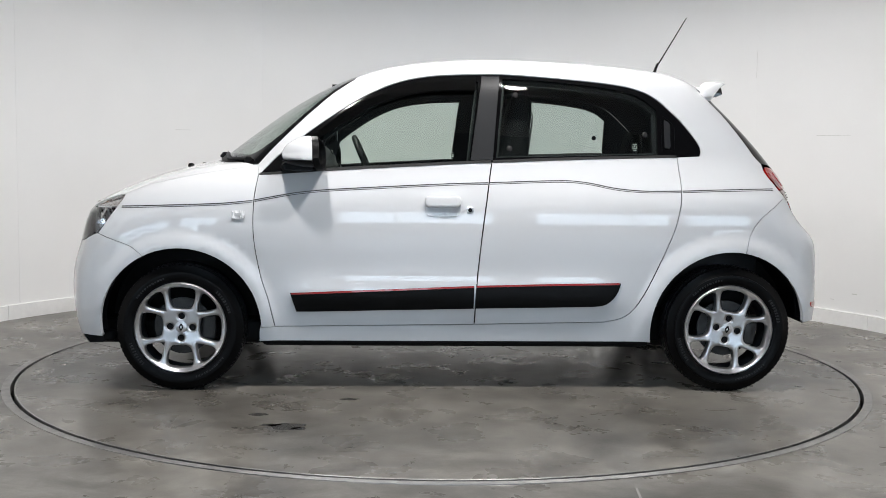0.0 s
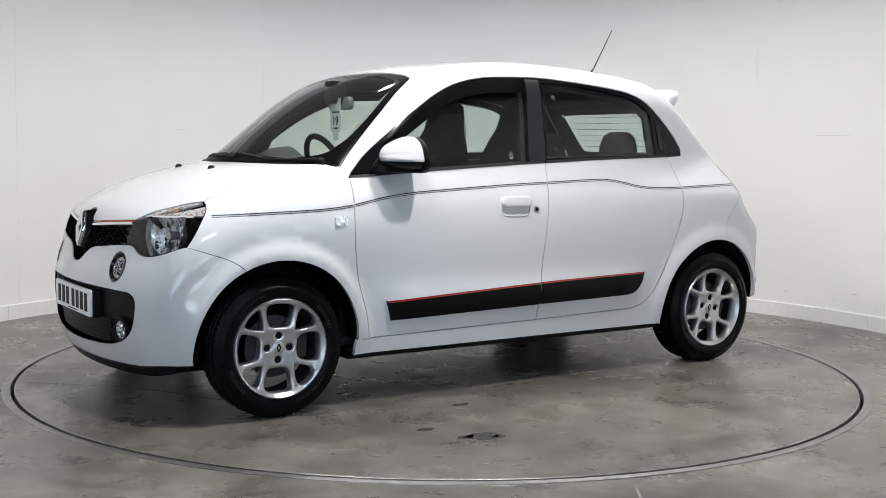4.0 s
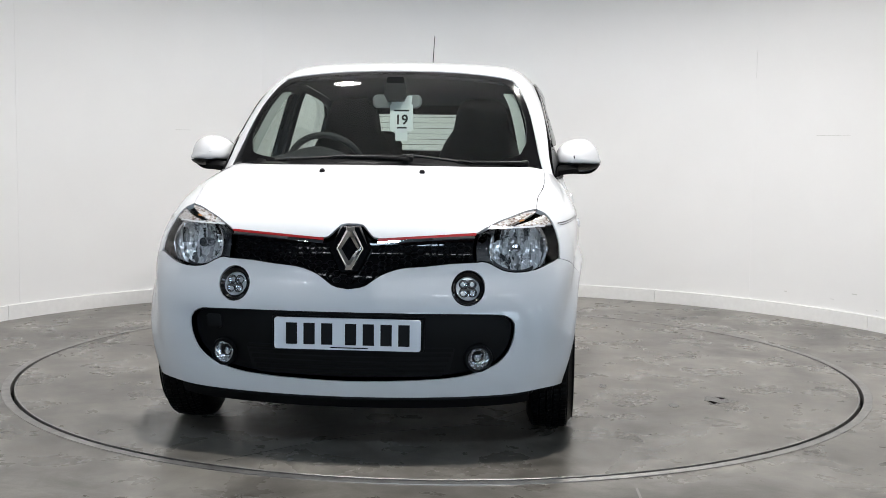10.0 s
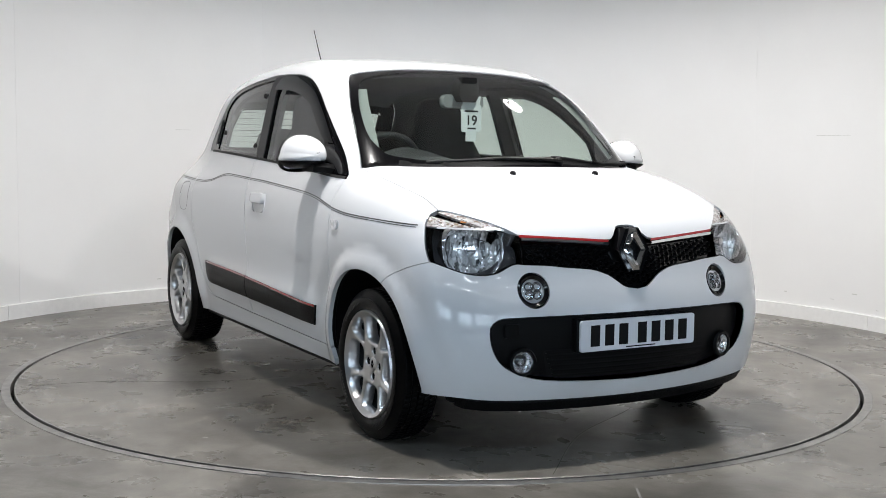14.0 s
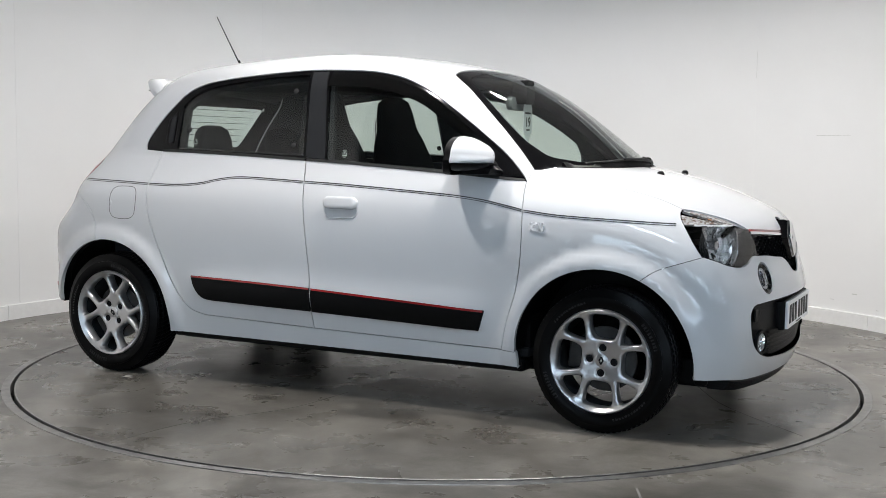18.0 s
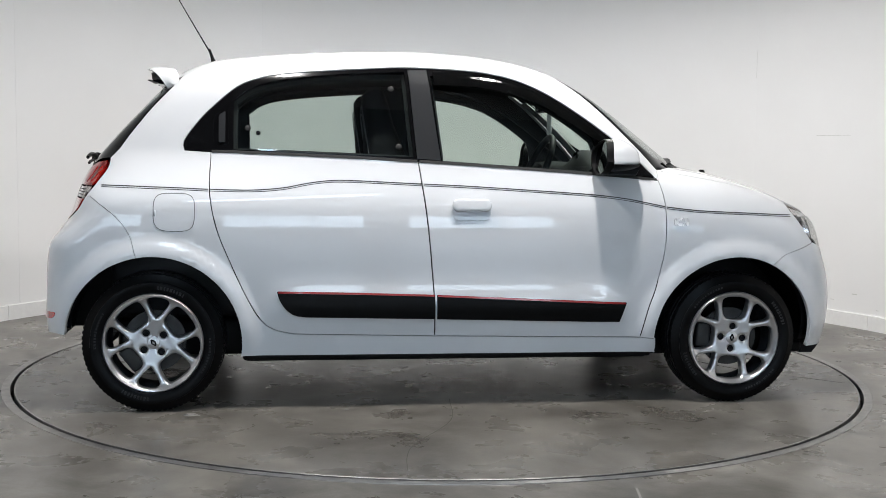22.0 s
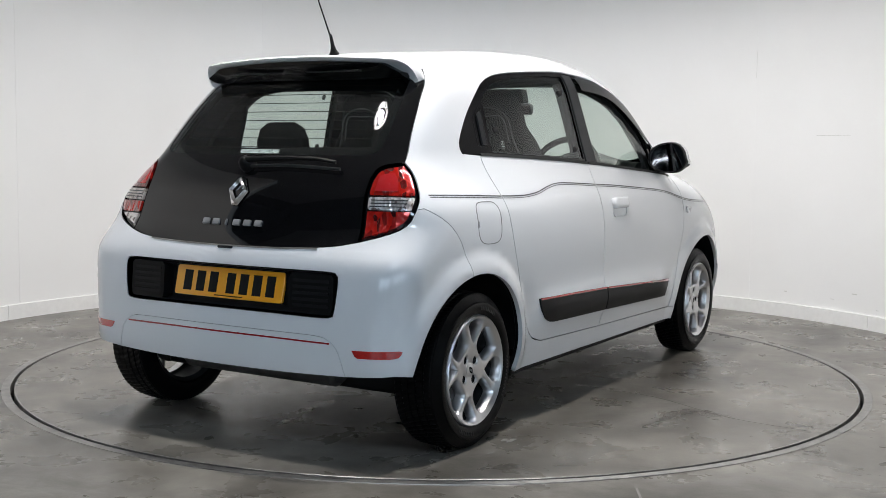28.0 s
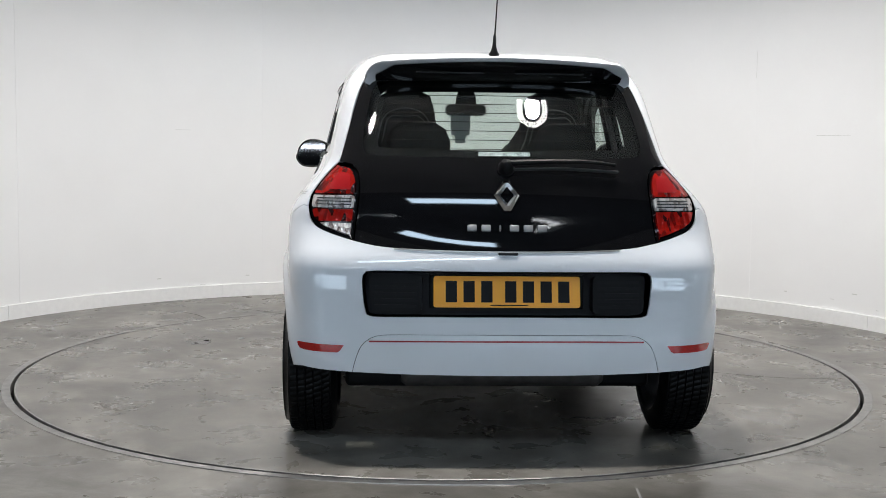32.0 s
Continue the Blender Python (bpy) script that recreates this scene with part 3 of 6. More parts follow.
def floor_line(name, pts, w, mat, parent=None, z=0.0012):
    """A thin crack or joint lying on the floor."""
    P = curve(pts, 0.05)
    bm = bmesh.new()
    T = np.gradient(P, axis=0)
    T /= np.linalg.norm(T, axis=1, keepdims=True)
    B = np.stack([-T[:, 1], T[:, 0]], 1)
    ww = [w * (0.6 + 0.8 * noise.noise((i * 0.7, w * 300, 0.0)) ** 2) for i in range(len(P))]
    loft(bm, [[(*(p - b * v / 2), z - 0.002), (*(p - b * v / 2), z), (*(p + b * v / 2), z), (*(p + b * v / 2), z - 0.002)] for p, b, v in zip(P, B, ww)])
    ob = part(name, bm, mat, parent)
    return tagged(ob, kind="structure") if parent is None else ob


floor_line("trim_floor_joint_1", [(0.655, -2.09), (0.645, -2.3), (0.63, -2.7), (0.60, -3.4), (0.55, -4.6)], 0.012, PALE)
floor_line("trim_floor_joint_2", [(-1.728, 1.783), (-1.60, 1.66), (-1.554, 1.589), (-1.50, 1.50)], 0.010, CRACK)
floor_line("trim_floor_joint_3", [(-1.36, 1.93), (-1.27, 1.90), (-1.15, 1.84)], 0.010, CRACK)


def blotch(name, at, size, mat, parent, seed, z=0.0035):
    """An uneven flat patch, a fraction of a millimetre proud."""
    bm = bmesh.new()
    n = 36
    ring = []
    for i in range(n):
        t = 2 * math.pi * i / n
        k = 1 + 0.55 * noise.noise((math.cos(t) * 1.3 + seed, math.sin(t) * 1.3, seed)) + 0.25 * noise.noise((math.cos(t) * 3.1 + seed, math.sin(t) * 3.1, 2.0))
        ring.append((at[0] + size[0] * k * math.cos(t + size[2]) , at[1] + size[1] * k * math.sin(t + size[2]), z))
    loft(bm, [[(x, y, z - 0.001) for x, y, _ in ring], ring])
    return part(name, bm, mat, parent)


for k, (x, y, a, b, tilt) in enumerate(((0.787, 1.103, 0.040, 0.020, 0.2), (0.655, 1.305, 0.072, 0.040, 2.8), (0.715, 1.285, 0.035, 0.02, 0.5), (0.60, 1.335, 0.03, 0.02, 0.1), (0.425, 0.815, 0.042, 0.018, 0.3))):
    blotch("damp_stain", (x, y), (a, b, tilt), STAIN, TABLE, 3.7 * k + 1)
for k, (x, y, a, b) in enumerate(((-1.337, -1.047, 0.022, 0.008), (-1.144, -1.026, 0.035, 0.010), (-1.15, -1.004, 0.02, 0.012), (-0.513, -0.971, 0.012, 0.006), (1.847, -0.351, 0.014, 0.010), (0.9, -1.5, 0.010, 0.008), (-0.9, 1.35, 0.012, 0.007))):
    blotch("pale_chip", (x, y), (a, b, 0.4 * k), PALE, TABLE, 5.1 * k + 2)
floor_line("hairline_crack", [(-0.35, -1.95), (-0.30, -1.6), (-0.1, -1.2), (-0.05, -0.8)], 0.004, CRACK, TABLE, 0.0034)
floor_line("hairline_crack", [(1.9, -0.6), (1.5, -0.2), (1.2, 0.3), (0.9, 0.5)], 0.004, CRACK, TABLE, 0.0034)

# ---- the car ----


def arch(cx, a0, a1, r=ARCH):
    """Along a wheel arch, angles in degrees from straight ahead."""
    t = np.radians(np.linspace(a0, a1, 40))
    return onto("s", np.stack([cx + r * np.cos(t), WHEEL_Z + r * np.sin(t)], 1))


# lines of the left side, (x, z) as seen from the side
door_front = line("s", [(0.825, 0.293), (0.854, 0.418), (0.886, 0.52), (0.911, 0.648), (0.919, 0.749), (0.916, 0.871), (0.903, 0.977)])
door_sill_f = line("s", [(-0.077, 0.307), (0.825, 0.293)], False)
door_sill_r = line("s", [(-0.675, 0.321), (-0.077, 0.307)], False)
door_split = line("s", [(-0.077, 0.307), (-0.084, 0.476), (-0.095, 0.605), (-0.111, 0.759), (-0.131, 0.912), (-0.150, 1.045)])
door_back = line("s", [(-0.675, 0.321), (-0.752, 0.340), (-0.804, 0.377), (-0.854, 0.455), (-0.927, 0.611), (-0.988, 0.767), (-1.017, 0.921), (-1.017, 1.077)])
belt_f = line("s", [(-0.150, 1.045), (0.031, 1.036), (0.541, 1.004), (0.903, 0.977)])
belt_r = line("s", [(-1.017, 1.077), (-0.925, 1.076), (-0.484, 1.061), (-0.150, 1.045)])
belt_tail = line("s", [(-1.125, 1.083), (-1.017, 1.077)], False)
window_top = line("s", [(0.903, 0.977), (0.803, 1.078), (0.675, 1.177), (0.546, 1.266), (0.418, 1.345), (0.29, 1.401), (0.161, 1.431), (0.032, 1.443), (-0.194, 1.449),
                        (-0.358, 1.441), (-0.541, 1.428), (-0.699, 1.413), (-0.812, 1.394), (-0.903, 1.358), (-0.985, 1.292), (-1.060, 1.218), (-1.128, 1.125), (-1.125, 1.083)])
screen_edge = line("s", [(0.912, 1.022), (0.848, 1.095), (0.755, 1.19), (0.66, 1.28), (0.58, 1.35), (0.512, 1.398), (0.475, 1.422)])
screen_top = line("t", [(0.475, 0.52), (0.466, 0.45), (0.463, 0.30), (0.470, 0.15), (0.476, 0.0)])
screen_top[0] = screen_edge[-1]
pillar_foot = line("s", [(0.903, 0.977), (0.912, 1.022)], False)
bonnet_cut = line("t", [(0.918, 0.678), (1.02, 0.682), (1.15, 0.684), (1.30, 0.676), (1.42, 0.658), (1.515, 0.655)])
bonnet_cut[0] = screen_edge[0]
bonnet_rear = line("t", [(1.185, 0.0), (1.165, 0.20), (1.115, 0.40), (1.03, 0.56), (0.95, 0.65), (0.918, 0.678)])
bonnet_rear[-1] = screen_edge[0]
lamp_top = line("t", [(1.515, 0.655), (1.565, 0.605), (1.62, 0.555), (1.685, 0.49), (1.722, 0.446)])
grille_top = line("f", [(0.446, 0.801), (0.36, 0.796), (0.279, 0.790), (0.18, 0.784), (0.095, 0.780), (0.072, 0.792), (0.046, 0.820), (0.030, 0.828), (0.0, 0.829)])
lamp_back = line("s", [(1.515, 0.868), (1.527, 0.842), (1.553, 0.805), (1.582, 0.760), (1.618, 0.707)])
lamp_low = line("f", [(0.737, 0.707), (0.70, 0.690), (0.655, 0.672), (0.60, 0.664), (0.545, 0.670), (0.505, 0.690), (0.475, 0.702), (0.446, 0.699)])
grille_low = line("f", [(0.446, 0.699), (0.36, 0.695), (0.279, 0.686), (0.19, 0.678), (0.139, 0.664), (0.105, 0.648), (0.08, 0.630), (0.05, 0.612), (0.0, 0.604)])
bumper_seam = line("s", [(1.618, 0.707), (1.54, 0.681), (1.46, 0.652), (1.4035, 0.6117)])
front_arch = arch(WHEEL_X, 64, 190.5)
front_arch_nose = arch(WHEEL_X, 64, -7)
rear_arch = arch(-WHEEL_X, 100, -10)
rear_arch_tail = arch(-WHEEL_X, 100, 175)
sill_low = line("s", [(-0.890, 0.228), (0.896, 0.226)], False)
sill_nose = line("s", [(0.892, 0.226), (0.893, 0.26), (0.89, 0.290), (0.825, 0.293)], False)
roof_seam = line("t", [(0.47, 0.50), (0.2, 0.53), (-0.3, 0.53), (-0.8, 0.51), (-1.185, 0.47)])
roof_seam[0] = screen_edge[-1]
tail_edge = line("r", [(0.49, 1.405), (0.529, 1.35), (0.559, 1.248), (0.582, 1.15), (0.607, 1.050)])
lamp_outer = line("r", [(0.607, 1.050), (0.645, 1.012), (0.683, 0.965), (0.708, 0.925), (0.714, 0.888)])
lamp_under = line("r", [(0.714, 0.888), (0.705, 0.845), (0.675, 0.815), (0.61, 0.790), (0.545, 0.772)])
tail_low = line("r", [(0.545, 0.772), (0.461, 0.756), (0.35, 0.747), (0.256, 0.743), (0.12, 0.741), (0.0, 0.741)])
lamp_inner = line("r", [(0.607, 1.050), (0.555, 1.040), (0.532, 1.010), (0.527, 0.95), (0.535, 0.86), (0.545, 0.772)])
tail_seam = loop(lamp_outer[-1:], line("s", [(-1.50, 0.892), (-1.39, 0.809), (-1.337, 0.735), (-1.3085, 0.6425)]))

side_loop = loop(sill_nose, door_sill_f[::-1], door_sill_r[::-1], door_back, belt_tail[::-1], window_top[::-1], pillar_foot, screen_edge, roof_seam, tail_edge, lamp_outer, tail_seam,
                 rear_arch, sill_low)
wing_loop = loop(door_front, pillar_foot, bonnet_cut, lamp_back, bumper_seam, front_arch, sill_nose)
door_f_loop = loop(door_front, belt_f[::-1], door_split[::-1], door_sill_f)
door_r_loop = loop(door_split, belt_r[::-1], door_back[::-1], door_sill_r)

body_sides = both("body_side", shell(side_loop, "p", gap=0.0014), PAINT, CAR, "white side panel with sill, pillars and roof rail")
wings = both("front_wing", shell(wing_loop, "p", gap=0.0012), PAINT, CAR)
doors_f = both("front_door", shell(door_f_loop, "p", gap=0.0028), PAINT, CAR)
doors_r = both("rear_door", shell(door_r_loop, "p", gap=0.0028), PAINT, CAR)
bonnet_loop = whole(loop(bonnet_rear, bonnet_cut, lamp_top, grille_top))
bonnet = single("bonnet", shell(bonnet_loop, "p", gap=0.0010), PAINT, CAR)
roof_tail = line("t", [(-1.185, 0.47), (-1.205, 0.3), (-1.215, 0.0)])
roof = single("roof", shell(whole(loop(screen_top[::-1], roof_seam, roof_tail)), "p", gap=0.0), PAINT, CAR)

# windscreen: black border and pane
screen_loop = whole(loop(bonnet_rear, screen_edge, screen_top))
def beside(x, d):
    """A place of the windscreen that far inside its side edge."""
    k = np.argsort(screen_edge[:, 0])
    return (x, float(np.interp(x, screen_edge[k, 0], screen_edge[k, 1])) - d)


pane_side = line("t", [beside(0.885, 0.075), beside(0.84, 0.050), beside(0.77, 0.038), beside(0.69, 0.036), beside(0.61, 0.040), beside(0.555, 0.052), beside(0.528, 0.085)])
pane_half = loop(line("t", [(1.125, 0.0), (1.105, 0.2), (1.05, 0.40), (0.98, 0.515), (0.93, 0.575), beside(0.885, 0.075)]), pane_side,
                 line("t", [beside(0.528, 0.085), (0.512, 0.36), (0.508, 0.25), (0.512, 0.0)]))
pane_loop = whole(pane_half)
single("windscreen_border", shell(screen_loop, "p", [pane_loop], gap=0.003, hole_gap=0, deep=0.008, off=-0.004), SURROUND, CAR, "black glass border of the windscreen")
windscreen = single("windscreen", shell(pane_loop, "p", gap=0, deep=0.005, off=-0.0045, step=0.04), SCREEN, CAR, "greenish windscreen glass")

# side windows
front_glass = loop(line("s", [(0.655, 1.006), (0.3, 1.026), (-0.048, 1.046)], False), line("s", [(-0.048, 1.046), (-0.092, 1.415)], False),
                   line("s", [(-0.092, 1.415), (0.05, 1.412), (0.17, 1.398), (0.30, 1.362), (0.42, 1.302), (0.54, 1.222), (0.615, 1.162)]), line("s", [(0.615, 1.162), (0.655, 1.006)], False))
pillar = loop(line("s", [(-0.052, 1.050), (-0.156, 1.056)], False), line("s", [(-0.156, 1.056), (-0.190, 1.440)], False), line("s", [(-0.190, 1.440), (-0.106, 1.440)], False),
              line("s", [(-0.106, 1.440), (-0.052, 1.050)], False))
rear_glass = loop(line("s", [(-0.170, 1.066), (-0.55, 1.078), (-0.925, 1.090)], False), line("s", [(-0.925, 1.090), (-0.925, 1.295)], False),
                  line("s", [(-0.925, 1.295), (-0.86, 1.345), (-0.78, 1.376), (-0.62, 1.402), (-0.40, 1.422), (-0.204, 1.430)]), line("s", [(-0.204, 1.430), (-0.170, 1.066)], False))
window_loop = loop(belt_f[::-1], belt_r[::-1], belt_tail[::-1], window_top[::-1])
both("window_surround", shell(window_loop, "p", [front_glass, pillar, rear_glass], gap=0.001, hole_gap=0, deep=0.02, off=-0.003), SURROUND, CAR, "gloss black window surround")
both("door_pillar", shell(pillar, "p", gap=0.002, deep=0.02, off=0.001), GREY, CAR, "dark grey door pillar")
both("front_window", shell(front_glass, "p", gap=0, deep=0.004, off=-0.010, step=0.05), GLASS, None, "", doors_f)
both("rear_window", shell(rear_glass, "p", gap=0, deep=0.004, off=-0.008, step=0.05), PRIVACY, None, "", doors_r)

# front bumper
fog_hole = line("f", [(0.421 + 0.058 * math.cos(a), 0.611 + 0.061 * math.sin(a)) for a in np.linspace(0, 2 * math.pi, 12, False)], True, True, d=0.012)
intake_half = line("f", [(0.0, 0.523), (0.28, 0.522), (0.50, 0.519), (0.555, 0.514), (0.583, 0.492), (0.587, 0.46), (0.578, 0.415), (0.556, 0.372), (0.515, 0.335), (0.45, 0.308), (0.36, 0.290), (0.19, 0.279), (0.0, 0.274)])
intake = whole(intake_half)
nose_low = line("f", [(0.0, 0.214), (0.20, 0.215), (0.39, 0.218), (0.55, 0.224), (0.66, 0.236)])
nose_side = line("s", [(1.66, 0.240), (1.60, 0.243)], False)
nose_loop = whole(loop(nose_low, nose_side, front_arch_nose[::-1], bumper_seam[::-1], lamp_low, grille_low))
bumper = single("front_bumper", shell(nose_loop, "n", [fog_hole, mirror(fog_hole), intake], gap=0.0012), PAINT, CAR)

# rear bumper and tailgate
recess_half = line("r", [(0.0, 0.672), (0.25, 0.672), (0.475, 0.671), (0.505, 0.660), (0.512, 0.640), (0.505, 0.560), (0.497, 0.530), (0.47, 0.512), (0.25, 0.513), (0.0, 0.514)])
recess = whole(recess_half)
insert_half = line("r", [(0.0, 0.451), (0.25, 0.450), (0.42, 0.448), (0.475, 0.438), (0.513, 0.408), (0.533, 0.360), (0.545, 0.312)])
rear_low_i = line("r", [(0.545, 0.312), (0.3, 0.306), (0.0, 0.304)])
insert_loop = whole(loop(insert_half, rear_low_i))
rear_low = loop(line("r", [(0.545, 0.312), (0.67, 0.320), (0.72, 0.325)]), rear_arch_tail[-1:])
rear_loop = whole(loop(insert_half, rear_low, rear_arch_tail[::-1], tail_seam[::-1], lamp_under, tail_low))
rear_bumper = single("rear_bumper", shell(rear_loop, "r", [recess], gap=0.0010), PAINT, CAR)
insert = single("bumper_insert", shell(insert_loop, "r", gap=0.0008), PAINT, rear_bumper)
tail_top = line("r", [(0.0, 1.408), (0.25, 1.408), (0.42, 1.407), (0.49, 1.405)])
hatch_half = loop(tail_top, tail_edge, lamp_inner, tail_low)
rear_pane = whole(line("r", [(0.0, 1.385), (0.25, 1.385), (0.40, 1.378), (0.475, 1.345), (0.497, 1.28), (0.515, 1.17), (0.515, 1.10), (0.48, 1.078), (0.25, 1.072), (0.0, 1.071)]))
tailgate = single("tailgate", shell(whole(hatch_half), "r", [rear_pane], hole_gap=0, off=-0.003), PIANO, CAR, "gloss black glass tailgate")
single("rear_screen", shell(rear_pane, "r", gap=0, deep=0.004, off=-0.0045, step=0.04), PRIVACY, tailgate, "dark tinted rear window glass")

# ---- wheels ----
def flat_shell(outline, holes, step, height, chamfer, deep):
    """A pierced plate over a plane: its top follows height(x, y), its edges are chamfered and run down by deep."""
    pts, edges, base = [], [], 0
    loops = [inset(outline, chamfer)] + [inset(h, -chamfer) for h in holes]
    for L in loops:
        pts.append(L)
        edges += [(base + i, base + (i + 1) % len(L)) for i in range(len(L))]
        base += len(L)
    lo, hi = outline.min(0), outline.max(0)
    g = np.stack(np.meshgrid(np.arange(lo[0], hi[0], step), np.arange(lo[1], hi[1], step)), -1).reshape(-1, 2)
    ok = inside(loops[0], g) & (edge_gap(loops[0], g) > step * 0.5)
    for h in loops[1:]:
        ok &= ~inside(h, g) & (edge_gap(h, g) > step * 0.5)
    allp = np.vstack(pts + [g[ok]])
    res = geometry.delaunay_2d_cdt([Vector(q) for q in allp], edges, [], 0, 1e-7)
    uv = np.array([tuple(v) for v in res[0]])
    tri = np.array([tuple(f) for f in res[2]])
    c = uv[tri].mean(1)
    ok = inside(loops[0], c)
    for h in loops[1:]:
        ok &= ~inside(h, c)
    V = [np.column_stack([uv, height(uv[:, 0], uv[:, 1])])]
    F = [tuple(t) for t in tri[ok]]
    k = len(uv)
    for inner, outer in zip(loops, [outline] + list(holes)):
        m = len(inner)
        hz = height(inner[:, 0], inner[:, 1])
        V += [np.column_stack([inner, hz]), np.column_stack([outer, hz - chamfer * 0.9]), np.column_stack([outer, hz - deep])]
        for r in range(2):
            F += [(k + r * m + i, k + r * m + (i + 1) % m, k + (r + 1) * m + (i + 1) % m, k + (r + 1) * m + i) for i in range(m)]
        k += 3 * m
    bm = bmesh.new()
    vs = [bm.verts.new(tuple(q)) for q in np.vstack(V)]
    for f in F:
        try:
            bm.faces.new([vs[i] for i in f])
        except ValueError:
            pass
    bmesh.ops.remove_doubles(bm, verts=bm.verts, dist=1e-5)
    return bm


def polar(pts):
    """Points from (radius, degrees)."""
    return [(r * math.cos(radians(a)), r * math.sin(radians(a))) for r, a in pts]


RIM_R = 0.206
MARKS = material("moulded_rubber", (0.014, 0.014, 0.015), 0.4, spec=0.3)
DARK_STEEL = material("dark_steel", (0.035, 0.034, 0.033), 0.5, metal=0.5, vary=0.3, scale=20, bump=0.2)


def make_wheel(name, width, radius):
    """Local z points outwards, the middle of the tyre's outer face is at z = 0."""
    e = new(name)
    h = width / 2
    prof = [(RIM_R - 0.012, -width + 0.012), (RIM_R + 0.006, -width - 0.004), (RIM_R + 0.03, -width - 0.006), (radius - 0.030, -width + 0.004), (radius - 0.008, -width + 0.014)]
    for k in range(5):
        a = -width + 0.018 + k * (width - 0.036) / 5
        b = -width + 0.018 + (k + 1) * (width - 0.036) / 5
        crown = 0.004 * abs(k - 2) ** 1.5 / 2.8
        prof += [(radius - 0.008, a + 0.0005), (radius - crown, a + 0.003), (radius - crown, b - 0.003), (radius - 0.008, b - 0.0005)]
    prof += [(radius - 0.008, -0.014), (radius - 0.030, -0.004), (radius - 0.040, 0.003), (RIM_R + 0.045, 0.008), (RIM_R + 0.038, 0.0095), (RIM_R + 0.018, 0.006), (RIM_R + 0.006, 0.002), (RIM_R - 0.010, -0.010)]
    bm = bmesh.new()
    n = 240
    rings = []
    for j, (r, z) in enumerate(prof):
        ring = []
        for i in range(n):
            t = 2 * math.pi * (i + 8.0 * (z / width) ** 2) / n
            rr = r
            if i % 3 == 0 and r > radius - 0.006:
                rr = r - 0.0035
            if i % 3 == 0 and j in (4, len(prof) - 8):
                rr = r - 0.0015
            ring.append((rr * math.cos(t), rr * math.sin(t), z))
        rings.append(ring)
    loft(bm, rings, cap=False)
    part("tyre", bm, TYRE, e, "black tyre with grooved tread", smooth=30)
    bm = bmesh.new()
    for a0, count, hgt in ((20, 9, 0.014), (200, 9, 0.014), (110, 12, 0.008), (290, 12, 0.008)):
        for k in range(count):
            wdt = (0.0055, 0.009, 0.007)[k % 3]
            box(bm, (RIM_R + 0.026 - hgt / 2, -wdt / 2, 0.0070), (RIM_R + 0.026 + hgt / 2, wdt / 2, 0.0092), 0, pose(0, 0, 0, 0, 0, a0 + k * 3.3))
    part("sidewall_marks", bm, MARKS, e, "moulded sidewall marks as plain bars", "stuff")
    # rim: four wide openings and four leaf-shaped ones
    out = np.array(polar([(RIM_R, a) for a in np.linspace(0, 360, 96, False)]))
    holes = []
    for q in range(4):
        m = np.array([[math.cos(q * math.pi / 2), -math.sin(q * math.pi / 2)], [math.sin(q * math.pi / 2), math.cos(q * math.pi / 2)]])
        half = [(0.395, 0.0), (0.402, 0.13), (0.43, 0.20), (0.50, 0.245), (0.62, 0.278), (0.76, 0.292), (0.832, 0.272), (0.870, 0.19), (0.885, 0.0)]
        big = np.array(half + [(x, -y) for x, y in half[-2:0:-1]]) * RIM_R
        leaf = np.array(polar([(0.490, 45), (0.520, 42), (0.60, 36.2), (0.72, 32.0), (0.83, 30.0), (0.895, 31.5), (0.922, 36), (0.930, 45), (0.922, 54), (0.895, 58.5), (0.83, 60.0), (0.72, 58.0), (0.60, 53.8), (0.520, 48)])) * RIM_R
        holes += [curve(big @ m.T, 0.006, True, True), curve(leaf @ m.T, 0.006, True, True)]
    bolts = [np.array(polar([(0.015, a) for a in np.linspace(0, 360, 14, False)])) + np.array(polar([(0.050, 90 * q)])[0]) for q in range(4)]

    def height(x, y):
        r = np.hypot(x, y) / RIM_R
        return -0.006 - 0.020 * (1 - np.clip(r, 0, 1)) + 0.014 * ease(r, 0.88, 0.97) - 0.010 * ease(r, 0.972, 1.0) + 0.004 * np.cos(8 * np.arctan2(y, x)) * ease(r, 0.35, 0.6) * (1 - ease(r, 0.8, 0.9))

    part("rim", flat_shell(out, holes + bolts, 0.009, height, 0.0055, 0.046), ALLOY, e, "silver alloy rim with split spokes", smooth=58)
    bm = bmesh.new()
    lathe(bm, [(RIM_R - 0.002, -0.006), (RIM_R - 0.012, -0.02), (RIM_R - 0.02, -width + 0.02), (RIM_R - 0.004, -width + 0.004)], 72, cap=False)
    part("barrel", bm, GREY, e)
    bm = bmesh.new()
    lathe(bm, [(0.001, -0.018), (0.020, -0.019), (0.026, -0.022), (0.027, -0.028)], 32, cap=False)
    cap = part("hub_cap", bm, ALLOY, e)
    bm = bmesh.new()
    diamond(bm, 0.011, 0.016, 0.003, 0.45, pose(0, 0, -0.0185))
    part("emblem", bm, INK, cap, "small dark emblem")
    for q in range(4):
        bm = bmesh.new()
        x, y = polar([(0.050, 90 * q)])[0]
        lathe(bm, [(0.0147, -0.05), (0.0147, -0.0275), (0.0105, -0.0262), (0.0085, -0.030)], 16, pose(x, y, 0))
        part("wheel_bolt", bm, INK, e, "black wheel bolt")
    bm = bmesh.new()
    lathe(bm, [(0.06, -0.05), (0.06, -0.068), (0.128, -0.07), (0.128, -0.082), (0.05, -0.084)], 56)
    part("brake_disc", bm, DARK_STEEL, e, "dark grey brake disc")
    bm = bmesh.new()
